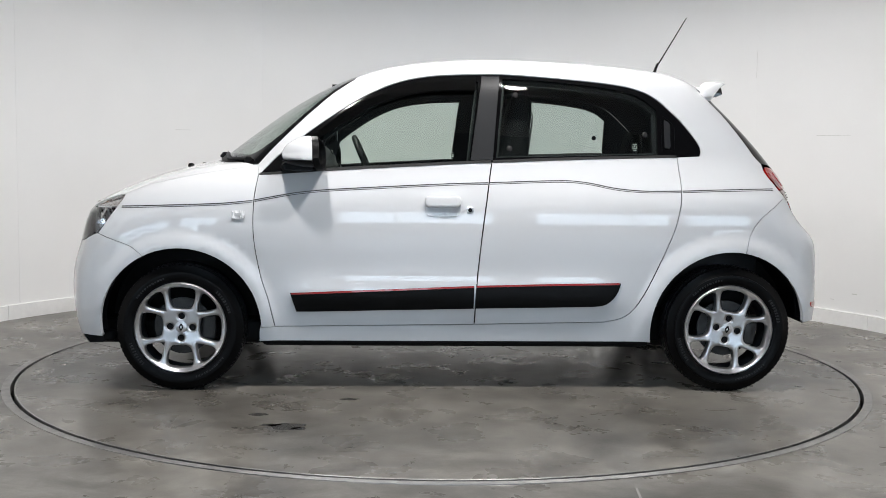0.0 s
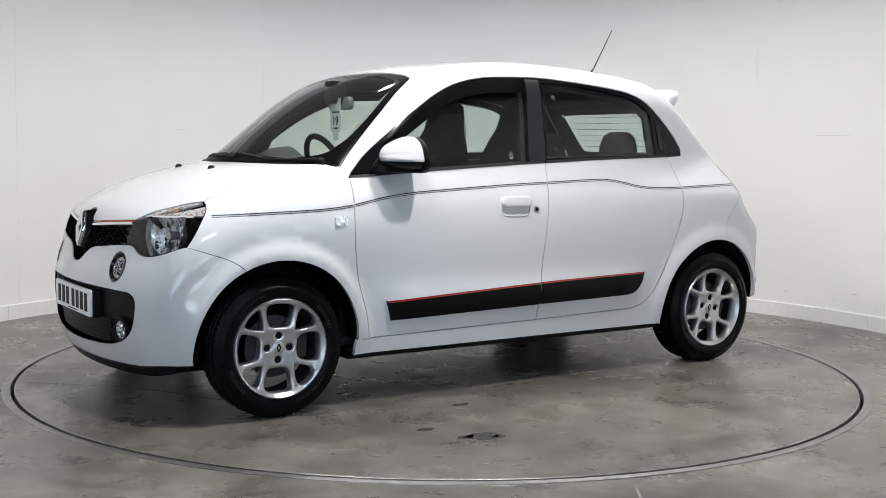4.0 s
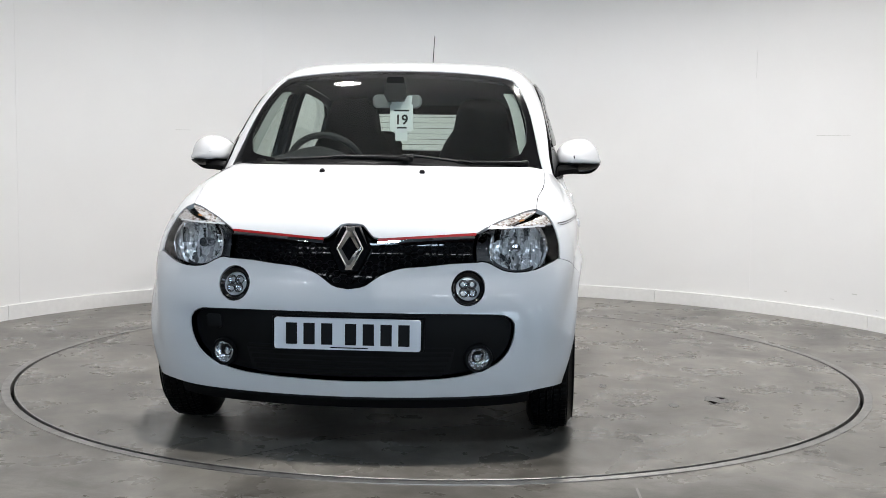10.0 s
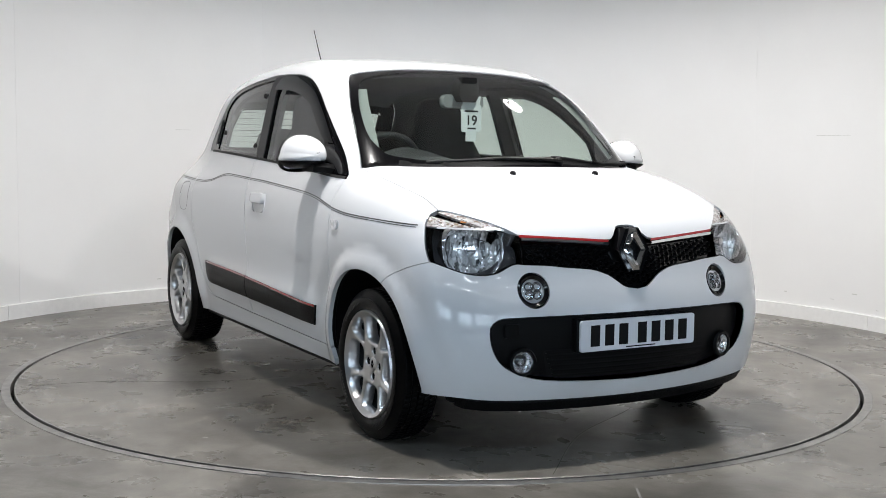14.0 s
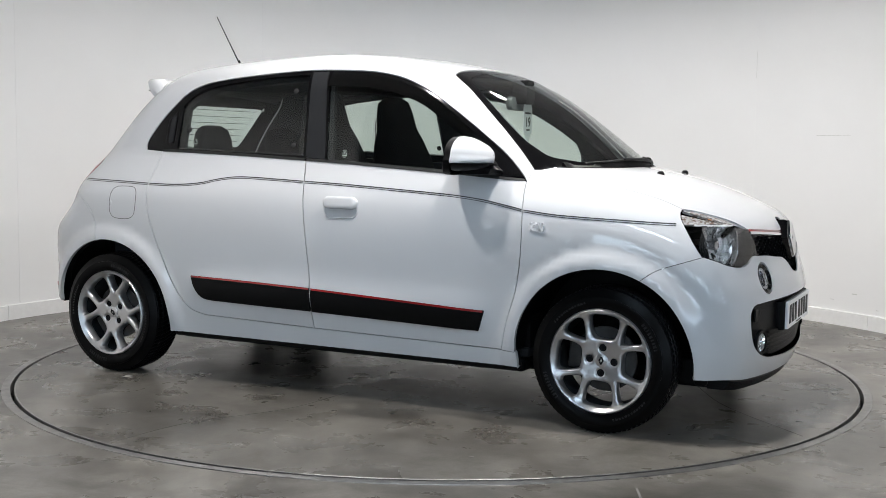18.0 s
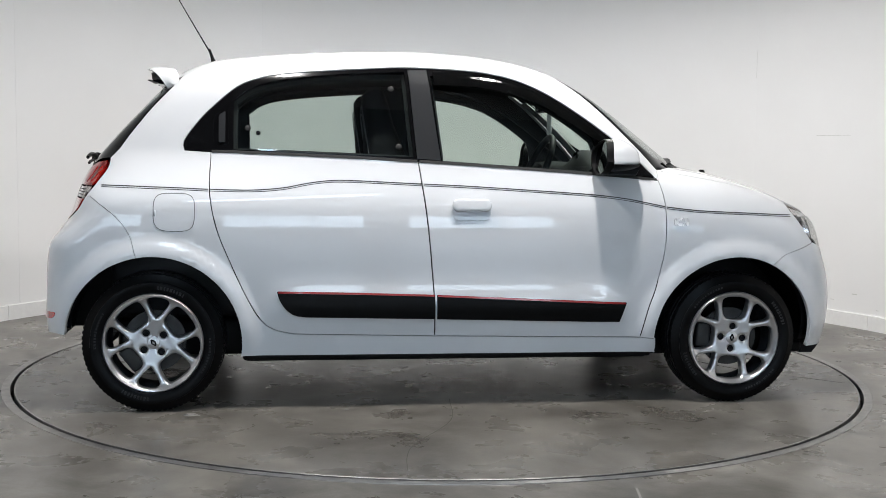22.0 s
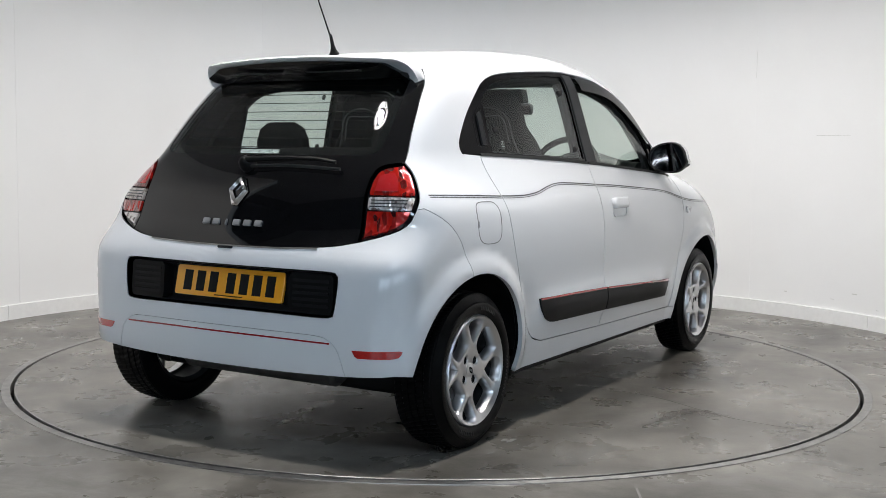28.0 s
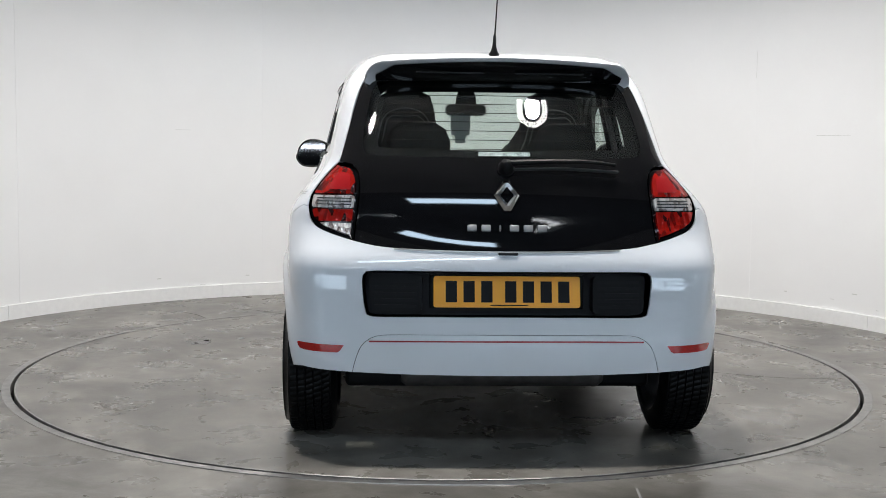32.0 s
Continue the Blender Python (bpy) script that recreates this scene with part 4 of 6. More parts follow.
    box(bm, (-0.15, -0.055, -0.105), (-0.085, 0.055, -0.058), 0.012)
    part("brake_caliper", bm, DARK_STEEL, e)
    return e


def diamond(bm, w, h, t, hole, m):
    """An upright diamond-shaped ring with a ridge: half width, half height, thickness, share of the hole."""
    k0, k1 = 0.28, 0.05     # flat tips outside, sharp ones inside
    rows = []
    for k, z in ((1.0, 0.0), (0.97, t * 0.35), ((1 + hole) / 2, t), (hole * 1.05, t * 0.4), (hole, 0.0)):
        f = k1 + (k0 - k1) * (k - hole) / (1 - hole)
        rows.append([(x * w * k, y * h * k, z) for x, y in ((f, 1), (1, 0), (f, -1), (-f, -1), (-1, 0), (-f, 1))])
    R = [[bm.verts.new(m @ Vector(q)) for q in r] for r in rows]
    for a, b in zip(R, R[1:] + R[:1]):
        for i in range(6):
            bm.faces.new((a[i], a[(i + 1) % 6], b[(i + 1) % 6], b[i]))


for name, cx, side, width, radius, spin in (("front_wheel", WHEEL_X, 1, 0.165, 0.290, -2), ("front_wheel", WHEEL_X, -1, 0.165, 0.290, -4),
                                            ("rear_wheel", -WHEEL_X, 1, 0.185, 0.292, -10), ("rear_wheel", -WHEEL_X, -1, 0.185, 0.292, 38)):
    e = make_wheel(name, width, radius)
    e.parent = CAR
    turn = pose(0, 0, 0, -90 * side, 0, 0) @ pose(0, 0, 0, 0, 0, spin)
    e.matrix_basis = Matrix.Translation(CAR_AT + Vector((cx, side * 0.800, radius - 0.002))) @ turn

# wheel housings, underbody, exhaust
MUFFLER = material("dull_silencer_steel", (0.06, 0.056, 0.052), 0.5, metal=0.5, vary=0.3, scale=20, bump=0.2)
for side in (1, -1):
    for cx in (WHEEL_X, -WHEEL_X):
        bm = bmesh.new()
        t = np.radians(np.linspace(4 if cx < 0 else 0, 180 if cx > 0 else 176, 36))
        r = ARCH + 0.012
        edge = np.abs(onto("s", np.stack([cx + (ARCH + 0.004) * np.cos(t), WHEEL_Z + (ARCH + 0.004) * np.sin(t)], 1))[:, 1]) - 0.022
        rings = [[(cx + r * math.cos(a), side * (v - y if y < 0.1 else 0.46), WHEEL_Z + r * math.sin(a)) for a, v in zip(t, edge)] for y in (0.0, 0.03, 0.30)]
        loft(bm, rings, closed=False)
        inner = [bm.verts.new(q) for q in rings[-1]]
        bm.faces.new(inner)
        part("wheel_housing", bm, BLACK, CAR, "black wheel housing")
bm = bmesh.new()
for a, b in (((-0.885, -0.70, 0.190), (0.89, 0.70, 0.25)), ((0.80, -0.60, 0.185), (1.70, 0.60, 0.30)), ((-1.42, -0.58, 0.20), (-0.80, 0.58, 0.36))):
    box(bm, a, b, 0.02)
part("underbody", bm, BLACK, CAR, "black underbody tray")
for side in (1, -1):
    bm = bmesh.new()
    box(bm, (-0.885, side * 0.70, 0.205), (0.885, side * 0.755, 0.240), 0.012)
    part("sill_cover", bm, BLACK, CAR, "black plastic under the sill")
bm = bmesh.new()
tube(bm, [(-1.50, 0.37, 0.282), (-1.50, 0.35, 0.282), (-1.50, -0.36, 0.282), (-1.50, -0.38, 0.282)], [0.045, 0.06, 0.06, 0.045], 28)
tube(bm, [(-1.47, -0.36, 0.300), (-1.40, -0.44, 0.300), (-1.30, -0.44, 0.310)], 0.024, 14)
part("exhaust_silencer", bm, MUFFLER, CAR, "dull grey exhaust silencer")
bm = bmesh.new()
tube(bm, [(-1.246, -0.66, 0.27), (-1.30, -0.4, 0.25), (-1.30, 0.4, 0.25), (-1.246, 0.66, 0.27)], 0.04, 12)
part("rear_axle", bm, BLACK, CAR)
# lip under the front bumper
lip = line("f", [(0.0, 0.205), (0.2, 0.206), (0.39, 0.209), (0.55, 0.216), (0.64, 0.228)], True)
lipL = np.vstack([mirror(lip), lip[1:]])
bm = bmesh.new()
loft(bm, [[(p[0] - 0.008, p[1], p[2] + 0.022), (p[0] - 0.004, p[1], p[2]), (p[0] - 0.03, p[1], p[2] - 0.035), (p[0] - 0.09, p[1], p[2] - 0.035), (p[0] - 0.09, p[1], p[2] + 0.022)] for p in lipL])
part("front_lip", bm, BLACK, CAR, "black plastic lip under the bumper")
for side in (1, -1):
    bm = bmesh.new()
    box(bm, (1.575, side * 0.50, 0.200), (1.63, side * 0.655, 0.25), 0.015)
    part("air_deflector", bm, BLACK, CAR)

# ---- front: lamps, grille, intake, plate ----
def clip_z(P, z, above):
    """The part of a closed loop above or below a height."""
    out = []
    for a, b in zip(P, np.roll(P, -1, 0)):
        ia, ib = (a[2] > z) == above, (b[2] > z) == above
        if ia:
            out.append(a)
        if ia != ib:
            out.append(a + (b - a) * (z - a[2]) / (b[2] - a[2]))
    return np.array(out)


def dense(P, d=0.012):
    return curve(P, d, False, True)


SATIN = material("satin_silver", (0.55, 0.55, 0.56), 0.18, metal=0.95)
LAMP_BLACK = material("lamp_housing", (0.075, 0.075, 0.08), 0.22, metal=0.4, coat=0.6)
lamp_side = loop(lamp_top[::-1], line("f", [(0.446, 0.801), (0.442, 0.75), (0.446, 0.699)]), lamp_low[::-1], lamp_back[::-1])
BOWL = np.array([1.648, 0.588, 0.744])
BOWL_R = 0.104
GUIDE_Z = 0.826      # the indicator lies above, the bowl below
near = from_uv("n", to_uv("n", BOWL[None]))
for _ in range(6):
    gone = near + normals(near) * ((BOWL - near) * normals(near)).sum() - BOWL
    near = from_uv("n", to_uv("n", near - gone))
sunk = -float(np.linalg.norm(near[0] - BOWL))
hole_c = near[0, 1:]
bowl_hole = line("f", [(hole_c[0] + 0.111 * math.cos(a), hole_c[1] + 0.084 * math.sin(a)) for a in np.linspace(0, 2 * math.pi, 16, False)], True, True, d=0.012)
lamps = both("headlamp", shell(lamp_side, "n", [bowl_hole], gap=0.003, hole_gap=0, hole_walls=False, deep=sunk - 0.017, off=sunk - 0.020), LAMP_BLACK, CAR, "clear headlamp in a black housing")
PEARL = material("silvered_cup", (0.80, 0.81, 0.82), 0.12, metal=0.4, coat=1.0)
CUP = material("dark_chrome_cup", (0.34, 0.34, 0.36), 0.08, metal=0.9, coat=0.6)
FOG = facets("fog_reflector", (0.92, 0.93, 0.95), (0.25, 0.26, 0.28), 0.8, 70.0, 0.06, 0.9)
WHITE_GUIDE = material("light_guide", (0.60, 0.61, 0.63), 0.25, coat=0.8)
strips = both("indicator", shell(dense(clip_z(lamp_side, GUIDE_Z, True)), "n", gap=0.003, deep=0.010, off=-0.005, step=0.012), INDICATOR, None, "clear ribbed indicator", lamps)
both("lamp_cover", shell(lamp_side, "n", gap=0.0035, deep=0.012, off=-0.001), COVER, None, "", lamps)


def behind_cover(m, polar_pts, gap, side):
    """Rings given as (radius, angle, height) in a lamp's frame, kept behind its clear cover."""
    q = np.array(polar_pts, float)
    shape = q.shape[:2]
    q = q.reshape(-1, 3)
    P = np.stack([q[:, 0] * np.cos(q[:, 1]), q[:, 0] * np.sin(q[:, 1]), q[:, 2]], 1) @ np.array(m.to_3x3()).T + np.array(m.translation)
    s = onto("f", P[:, 1:])[:, 0]
    P[:, 0] = np.where(np.isnan(s), P[:, 0], np.minimum(P[:, 0], s - gap))
    P[:, 2] = np.minimum(P[:, 2], GUIDE_Z - 0.004)      # the indicator lies above
    return (P * np.array([1, side, 1])).reshape(*shape, 3)


for side, hl in ((1, lamps[0]), (-1, lamps[1])):
    flip = np.array([1, side, 1])
    n = Vector((0.95, 0.31, 0.04)).normalized()
    m = Matrix.Translation(Vector(BOWL)) @ n.to_track_quat("Z", "Y").to_matrix().to_4x4()

    ang = np.linspace(0, 2 * math.pi, 72, False)
    bm = bmesh.new()
    loft(bm, behind_cover(m, [[(BOWL_R * k, a, z) for a in ang] for k, z in ((1.07, -0.02), (1.07, 0.010), (1.055, 0.014), (1.03, 0.013), (1.0, 0.0), (0.99, -0.012))], 0.010, side), cap=False)
    part("bezel", bm, SATIN, hl, "slim silver bezel ring")
    bm = bmesh.new()
    k = 120
    rings = []
    for r in (1.0, 0.92, 0.84, 0.75, 0.66, 0.56, 0.46, 0.36, 0.26, 0.16):
        ring = []
        for i in range(k):
            a = 2 * math.pi * i / k
            col = math.floor(BOWL_R * r * math.cos(a) / 0.0135)
            step = (0.006 if col % 2 else -0.003) + 0.004 * math.sin(col * 2.3) + 0.0035 * math.sin(col * 1.7 + math.floor(BOWL_R * r * math.sin(a) / 0.03) * 2.1)
            ring.append((BOWL_R * r, a, -0.008 - 0.062 * (1 - r * r) + step * (0.2 < r < 0.98)))
        rings.append(ring)
    rings = behind_cover(m, rings, 0.016, side)
    loft(bm, rings, cap=False)
    bm.faces.new([bm.verts.new(q) for q in rings[-1]])
    part("reflector", bm, REFLECT, hl, "fluted mirror reflector", smooth=0)
    bm = bmesh.new()
    loft(bm, behind_cover(m, [[(r, a, z) for a in np.linspace(0, 2 * math.pi, 24, False)] for r, z in ((0.016, -0.075), (0.019, -0.022), (0.016, -0.014), (0.006, -0.013))], 0.012, side))
    part("bulb_shield", bm, CUP, hl, "small dark bulb shield")
    V, F, N = ribbon(line("f", [(0.485, 0.8220), (0.52, 0.8235), (0.58, 0.8245), (0.64, 0.826), (0.690, 0.8270)]), 0.0055, -0.006, 0.001)
    part_mesh("light_guide", mesh_of("light_guide", V * flip, F if side > 0 else [f[::-1] for f in F], WHITE_GUIDE, N * flip), hl, "white light guide")
    V, F, N = ribbon(line("f", [(0.575, 0.846), (0.59, 0.848), (0.612, 0.850)]), 0.006, -0.007, 0.001)
    part_mesh("amber_bulb", mesh_of("amber_bulb", V * flip, F if side > 0 else [f[::-1] for f in F], AMBER, N * flip), strips[0 if side > 0 else 1], "amber bulb")

# grille with honeycomb
g_loop = whole(loop(grille_low[::-1], line("f", [(0.446, 0.699), (0.442, 0.75), (0.446, 0.801)]), grille_top))
grille = single("grille", shell(g_loop, "n", gap=0.003, deep=-0.020, off=-0.024), PIANO, CAR, "black honeycomb grille")
cells = []
hw, hh = 0.046, 0.0205
guv = g_loop[:, 1:]
for j in range(-6, 7):
    for i in range(-10, 11):
        y, z = (i + (j % 2) / 2) * hw, 0.705 + j * hh * 0.56
        cells.append((y, z))
cells = np.array(cells)
ok = inside(guv, cells) & (edge_gap(guv, cells) > 0.012) & ((np.abs(cells[:, 0]) > 0.10) | (cells[:, 1] < 0.70)) & (cells[:, 1] < 0.757 + 0.02 * np.abs(cells[:, 0]))
V, F = [], []
for y, z in cells[ok]:
    base = len(V)
    hexa = [(hw * 0.36, 0), (hw * 0.17, hh * 0.50), (-hw * 0.17, hh * 0.50), (-hw * 0.36, 0), (-hw * 0.17, -hh * 0.50), (hw * 0.17, -hh * 0.50)]
    for k, o in ((1.0, 0.0), (0.90, 0.003)):
        V += [(y + a * k, z + b * k, o) for a, b in hexa]
    V += [(y + a * 0.84, z + b * 0.80, -0.010) for a, b in hexa]
    for i in range(6):
        j = (i + 1) % 6
        F += [(base + i, base + j, base + 6 + j, base + 6 + i), (base + 6 + i, base + 6 + j, base + 12 + j, base + 12 + i)]
V = np.array(V)
P = onto("f", V[:, :2])
P = P + normals(P) * (V[:, 2:] - 0.010)
part_mesh("honeycomb", mesh_of("honeycomb", P, F, BLACK, smooth=False), grille, "black honeycomb mesh", "stuff")
for side in (1, -1):
    bar = line("f", [(0.438, 0.789), (0.36, 0.785), (0.25, 0.778), (0.16, 0.771), (0.098, 0.766)])
    red = line("f", [(0.443, 0.7995), (0.36, 0.7945), (0.25, 0.7875), (0.16, 0.7815), (0.098, 0.7775)])
    k = np.array([1, side, 1])
    for nm, q, w, o, mt, lb in (("chrome_bar", bar, 0.009, -0.004, CHROME, "polished silver bar"), ("red_line", red, 0.007, -0.004, RED, "red trim line")):
        V, F, N = ribbon(q, w, o, 0.004)
        part_mesh(nm, mesh_of(nm, V * k, F if side > 0 else [f[::-1] for f in F], mt, N * k), grille, lb)
# badge on its black shield
BADGE = material("bright_chrome", (0.72, 0.72, 0.73), 0.06, metal=1.0)
bm = bmesh.new()
hexo = [(0.034, 0.083), (0.078, 0.0), (0.034, -0.09), (-0.034, -0.09), (-0.078, 0.0), (-0.034, 0.083)]
mm = Matrix(((0, 0, 1, 1.797), (1, 0, 0, 0), (0, 1, 0, 0.742), (0, 0, 0, 1))) @ pose(0, 0, 0, -10, 0, 0)
rows = [[mm @ Vector((x * k, y * k, z)) for x, y in hexo] for k, z in ((1.0, -0.03), (0.98, 0.004), (0.90, 0.014), (0.5, 0.015))]
loft(bm, rows)
shield = part("badge_shield", bm, PIANO, grille, "gloss black badge shield")
bm = bmesh.new()
diamond(bm, 0.052, 0.078, 0.015, 0.52, mm @ pose(0, 0, 0.013))
part("badge", bm, BADGE, grille, "chrome diamond-shaped badge")

# lower intake: black field, slats, fog lamps, number plate
field = single("lower_intake", shell(intake, "n", gap=0.002, deep=-0.030, off=-0.032), BLACK, CAR, "black plastic lower intake")
for k in range(6):
    z = 0.292 + k * 0.019
    w = 0.335 + 0.008 * k
    q = line("f", [(-w, z), (0.0, z), (w, z)])
    V, F, N = ribbon(q, 0.010, -0.030, 0.010)
    part_mesh("slat", mesh_of("slat", V, F, BLACK, N), field)
hollow = line("f", [(-0.36, 0.288), (0.36, 0.288), (0.385, 0.395), (-0.385, 0.395)], False, True)
single("air_inlet", shell(hollow, "n", gap=0, deep=0.0, off=-0.0305), INK, field, "dark air inlet")
for side in (1, -1):
    q = onto("f", [(0.464, 0.360)])[0] * np.array([1, side, 1])
    n = Vector((0.97, 0.24 * side, 0.0)).normalized()
    m = Matrix.Translation(Vector(q) - n * 0.016) @ n.to_track_quat("Z", "Y").to_matrix().to_4x4()
    fog = new("fog_lamp")
    fog.parent, fog.location = CAR, CAR_AT
    bm = bmesh.new()
    lathe(bm, [(0.052, 0.0), (0.048, 0.010), (0.039, 0.010), (0.037, 0.002)], 40, m, cap=False)
    part("ring", bm, BLACK, fog)
    bm = bmesh.new()
    k = 36
    rings = [[m @ Vector((r * math.cos(2 * math.pi * i / k), r * math.sin(2 * math.pi * i / k), z + 0.0012 * math.sin(i * 2.4) * (r > 0.01))) for i in range(k)] for r, z in ((0.037, 0.004), (0.028, -0.012), (0.016, -0.020), (0.005, -0.012))]
    loft(bm, rings, cap=False)
    bm.faces.new([bm.verts.new(v) for v in rings[-1]])
    part("reflector", bm, FOG, fog, "bright faceted reflector", smooth=12)
    bm = bmesh.new()
    lathe(bm, [(0.037, 0.006), (0.030, 0.010), (0.002, 0.012)], 36, m, cap=False)
    part("lens", bm, COVER, fog)
    # round driving lamps in the bumper
    q = onto("f", [(0.421, 0.611)])[0]
    n = Vector(normals(q[None])[0])
    m = Matrix.Translation(Vector(q) - n * 0.004) @ n.to_track_quat("Z", "Y").to_matrix().to_4x4()
    if side < 0:
        m = Matrix.Diagonal((1, -1, 1, 1)) @ m
    drl = new("driving_lamp")
    drl.parent, drl.location = CAR, CAR_AT
    bm = bmesh.new()
    lathe(bm, [(0.0595, -0.012), (0.0585, 0.001), (0.054, 0.003), (0.043, -0.006), (0.0425, -0.022), (0.03, -0.03)], 48, m, cap=False)
    part("ring", bm, PIANO, drl, "black ring")
    bm = bmesh.new()
    for a in range(4):
        r = pose(0, 0, 0, 0, 0, 45 + 90 * a)
        lathe(bm, [(0.0175, -0.004), (0.0165, -0.009), (0.011, -0.0135), (0.003, -0.0145)], 20, m @ r @ pose(0.0205, 0, 0), cap=False)
    part("cups", bm, CUP, drl, "four small dark chrome cups")
    bm = bmesh.new()
    lathe(bm, [(0.043, -0.008), (0.040, -0.013), (0.001, -0.015)], 40, m, cap=False)
    part("reflector", bm, PEARL, drl, "bright reflector plate")
    bm = bmesh.new()
    lathe(bm, [(0.043, -0.004), (0.034, 0.001), (0.001, 0.003)], 40, m, cap=False)
    part("lens", bm, COVER, drl)


def number_plate(name, mat, at, tilt, facing, parent, label):
    """A plate with its characters as plain bars. facing 1: ahead, -1: behind."""
    m = Matrix.Translation(at) @ Matrix(((0, 0, facing, 0), (facing, 0, 0, 0), (0, 1, 0, 0), (0, 0, 0, 1))) @ pose(0, 0, 0, tilt, 0, 0)
    bm = bmesh.new()
    out = rounded(0.522, 0.112, 0.010)
    loft(bm, [[m @ Vector((x * k, y * k, z)) for x, y in out] for k, z in ((1.0, -0.006), (1.0, 0.002), (0.992, 0.004))])
    pl = part(name, bm, mat, parent, label)
    x = -0.218
    for k in range(7):
        w = 0.040
        bm = bmesh.new()
        box(bm, (x, -0.038, 0.0035), (x + w, 0.038, 0.0055), 0.0, m)
        part("character_bar", bm, INK, pl)
        x += w + 0.023 + (0.022 if k == 2 else 0)
    bm = bmesh.new()
    box(bm, (-0.06, -0.050, 0.0035), (0.075, -0.046, 0.005), 0.0, m)
    part("maker_line", bm, INK, pl)
    return pl


number_plate("number_plate", PLATE_WHITE, Vector((1.851, 0, 0.445)), 0, 1, CAR, "white front number plate with black characters")
bm = bmesh.new()
box(bm, (1.80, -0.27, 0.385), (1.844, 0.27, 0.505), 0.006)
part("plate_bracket", bm, BLACK, CAR)
q = onto("f", [(-0.50, 0.47)])[0]
bm = bmesh.new()
loft(bm, [[(q[0] - 0.025 + z, q[1] + x, q[2] + y) for x, y in rounded(0.06 * k, 0.05 * k, 0.012)] for k, z in ((1.0, 0.0), (0.97, 0.004), (0.9, 0.005))])
part("tow_cover", bm, BLACK, field)
# washer jets
for side in (1, -1):
    q = onto("t", [(1.297, 0.20 * side)])[0]
    bm = bmesh.new()
    lathe(bm, [(0.013, -0.004), (0.012, 0.006), (0.007, 0.012), (0.002, 0.013)], 18, Matrix.Translation(q) @ Matrix.Diagonal((1.3, 0.9, 1, 1)))
    part("washer_jet", bm, BLACK, bonnet)

# ---- sides: stripes, strips, handles, mirrors ----
def stripe(pts, w, o, lift, nm, mt, parents, label=""):
    rows = ((0.0, w),) if nm != "pinstripe" else ((0.0030, w * 0.50), (-0.0042, w * 0.32))
    for dz, ww in rows:
        V, F, N = ribbon(line("s", [(x, z + dz) for x, z in pts]), ww, o, lift)
        both(nm, (V, F, N), mt, None, label, parents)


PIN = material("dark_pinstripe", (0.03, 0.028, 0.028), 0.3)
stripe([(1.513, 0.826), (1.40, 0.831), (1.293, 0.836), (1.15, 0.842), (1.043, 0.848), (0.921, 0.861)], 0.0085, 0.0005, 0.0008, "pinstripe", PIN, wings, "dark pinstripe")
stripe([(0.912, 0.863), (0.83, 0.879), (0.741, 0.895), (0.64, 0.907), (0.539, 0.915), (0.286, 0.930), (0.05, 0.943), (-0.131, 0.950)], 0.0085, 0.0005, 0.0008, "pinstripe", PIN, doors_f, "dark pinstripe")
stripe([(-0.139, 0.950), (-0.301, 0.957), (-0.44, 0.962), (-0.52, 0.961), (-0.609, 0.950), (-0.70, 0.932), (-0.78, 0.923), (-0.869, 0.919), (-1.013, 0.921)], 0.0085, 0.0005, 0.0008, "pinstripe", PIN, doors_r, "dark pinstripe")
stripe([(-1.022, 0.921), (-1.15, 0.926), (-1.259, 0.929), (-1.36, 0.932), (-1.455, 0.934)], 0.0085, 0.0005, 0.0008, "pinstripe", PIN, body_sides, "dark pinstripe")
strip_f = loop(line("s", [(0.754, 0.450), (0.35, 0.468), (-0.073, 0.486)], False), line("s", [(-0.073, 0.486), (-0.071, 0.386)], False), line("s", [(-0.071, 0.386), (0.35, 0.376), (0.727, 0.366)], False),
               line("s", [(0.727, 0.366), (0.754, 0.450)], False))
strip_r = loop(line("s", [(-0.082, 0.487), (-0.40, 0.496), (-0.741, 0.503)], False), line("s", [(-0.741, 0.503), (-0.727, 0.462), (-0.702, 0.428), (-0.668, 0.405), (-0.62, 0.398)]),
               line("s", [(-0.62, 0.398), (-0.35, 0.392), (-0.080, 0.387)], False), line("s", [(-0.080, 0.387), (-0.082, 0.487)], False))
rub_f = both("rub_strip", shell(strip_f, "p", gap=0, deep=0.02, off=0.008), BLACK, None, "black door rub strip", doors_f)
rub_r = both("rub_strip", shell(strip_r, "p", gap=0, deep=0.02, off=0.008), BLACK, None, "black door rub strip", doors_r)
stripe([(0.748, 0.447), (0.35, 0.465), (-0.071, 0.483)], 0.009, 0.0088, 0.0010, "red_line", RED, doors_f, "red line along the rub strip")
stripe([(-0.084, 0.484), (-0.40, 0.493), (-0.735, 0.500)], 0.009, 0.0088, 0.0010, "red_line", RED, doors_r, "red line along the rub strip")
# worn-looking moulded lettering on the rear strips, as plain bars
for k in range(6):
    x = -0.43 - 0.035 * k
    stripe([(x, 0.452), (x - 0.022, 0.4525)], 0.020, 0.0080, 0.0012, "moulded_bar", BLACK, doors_r)

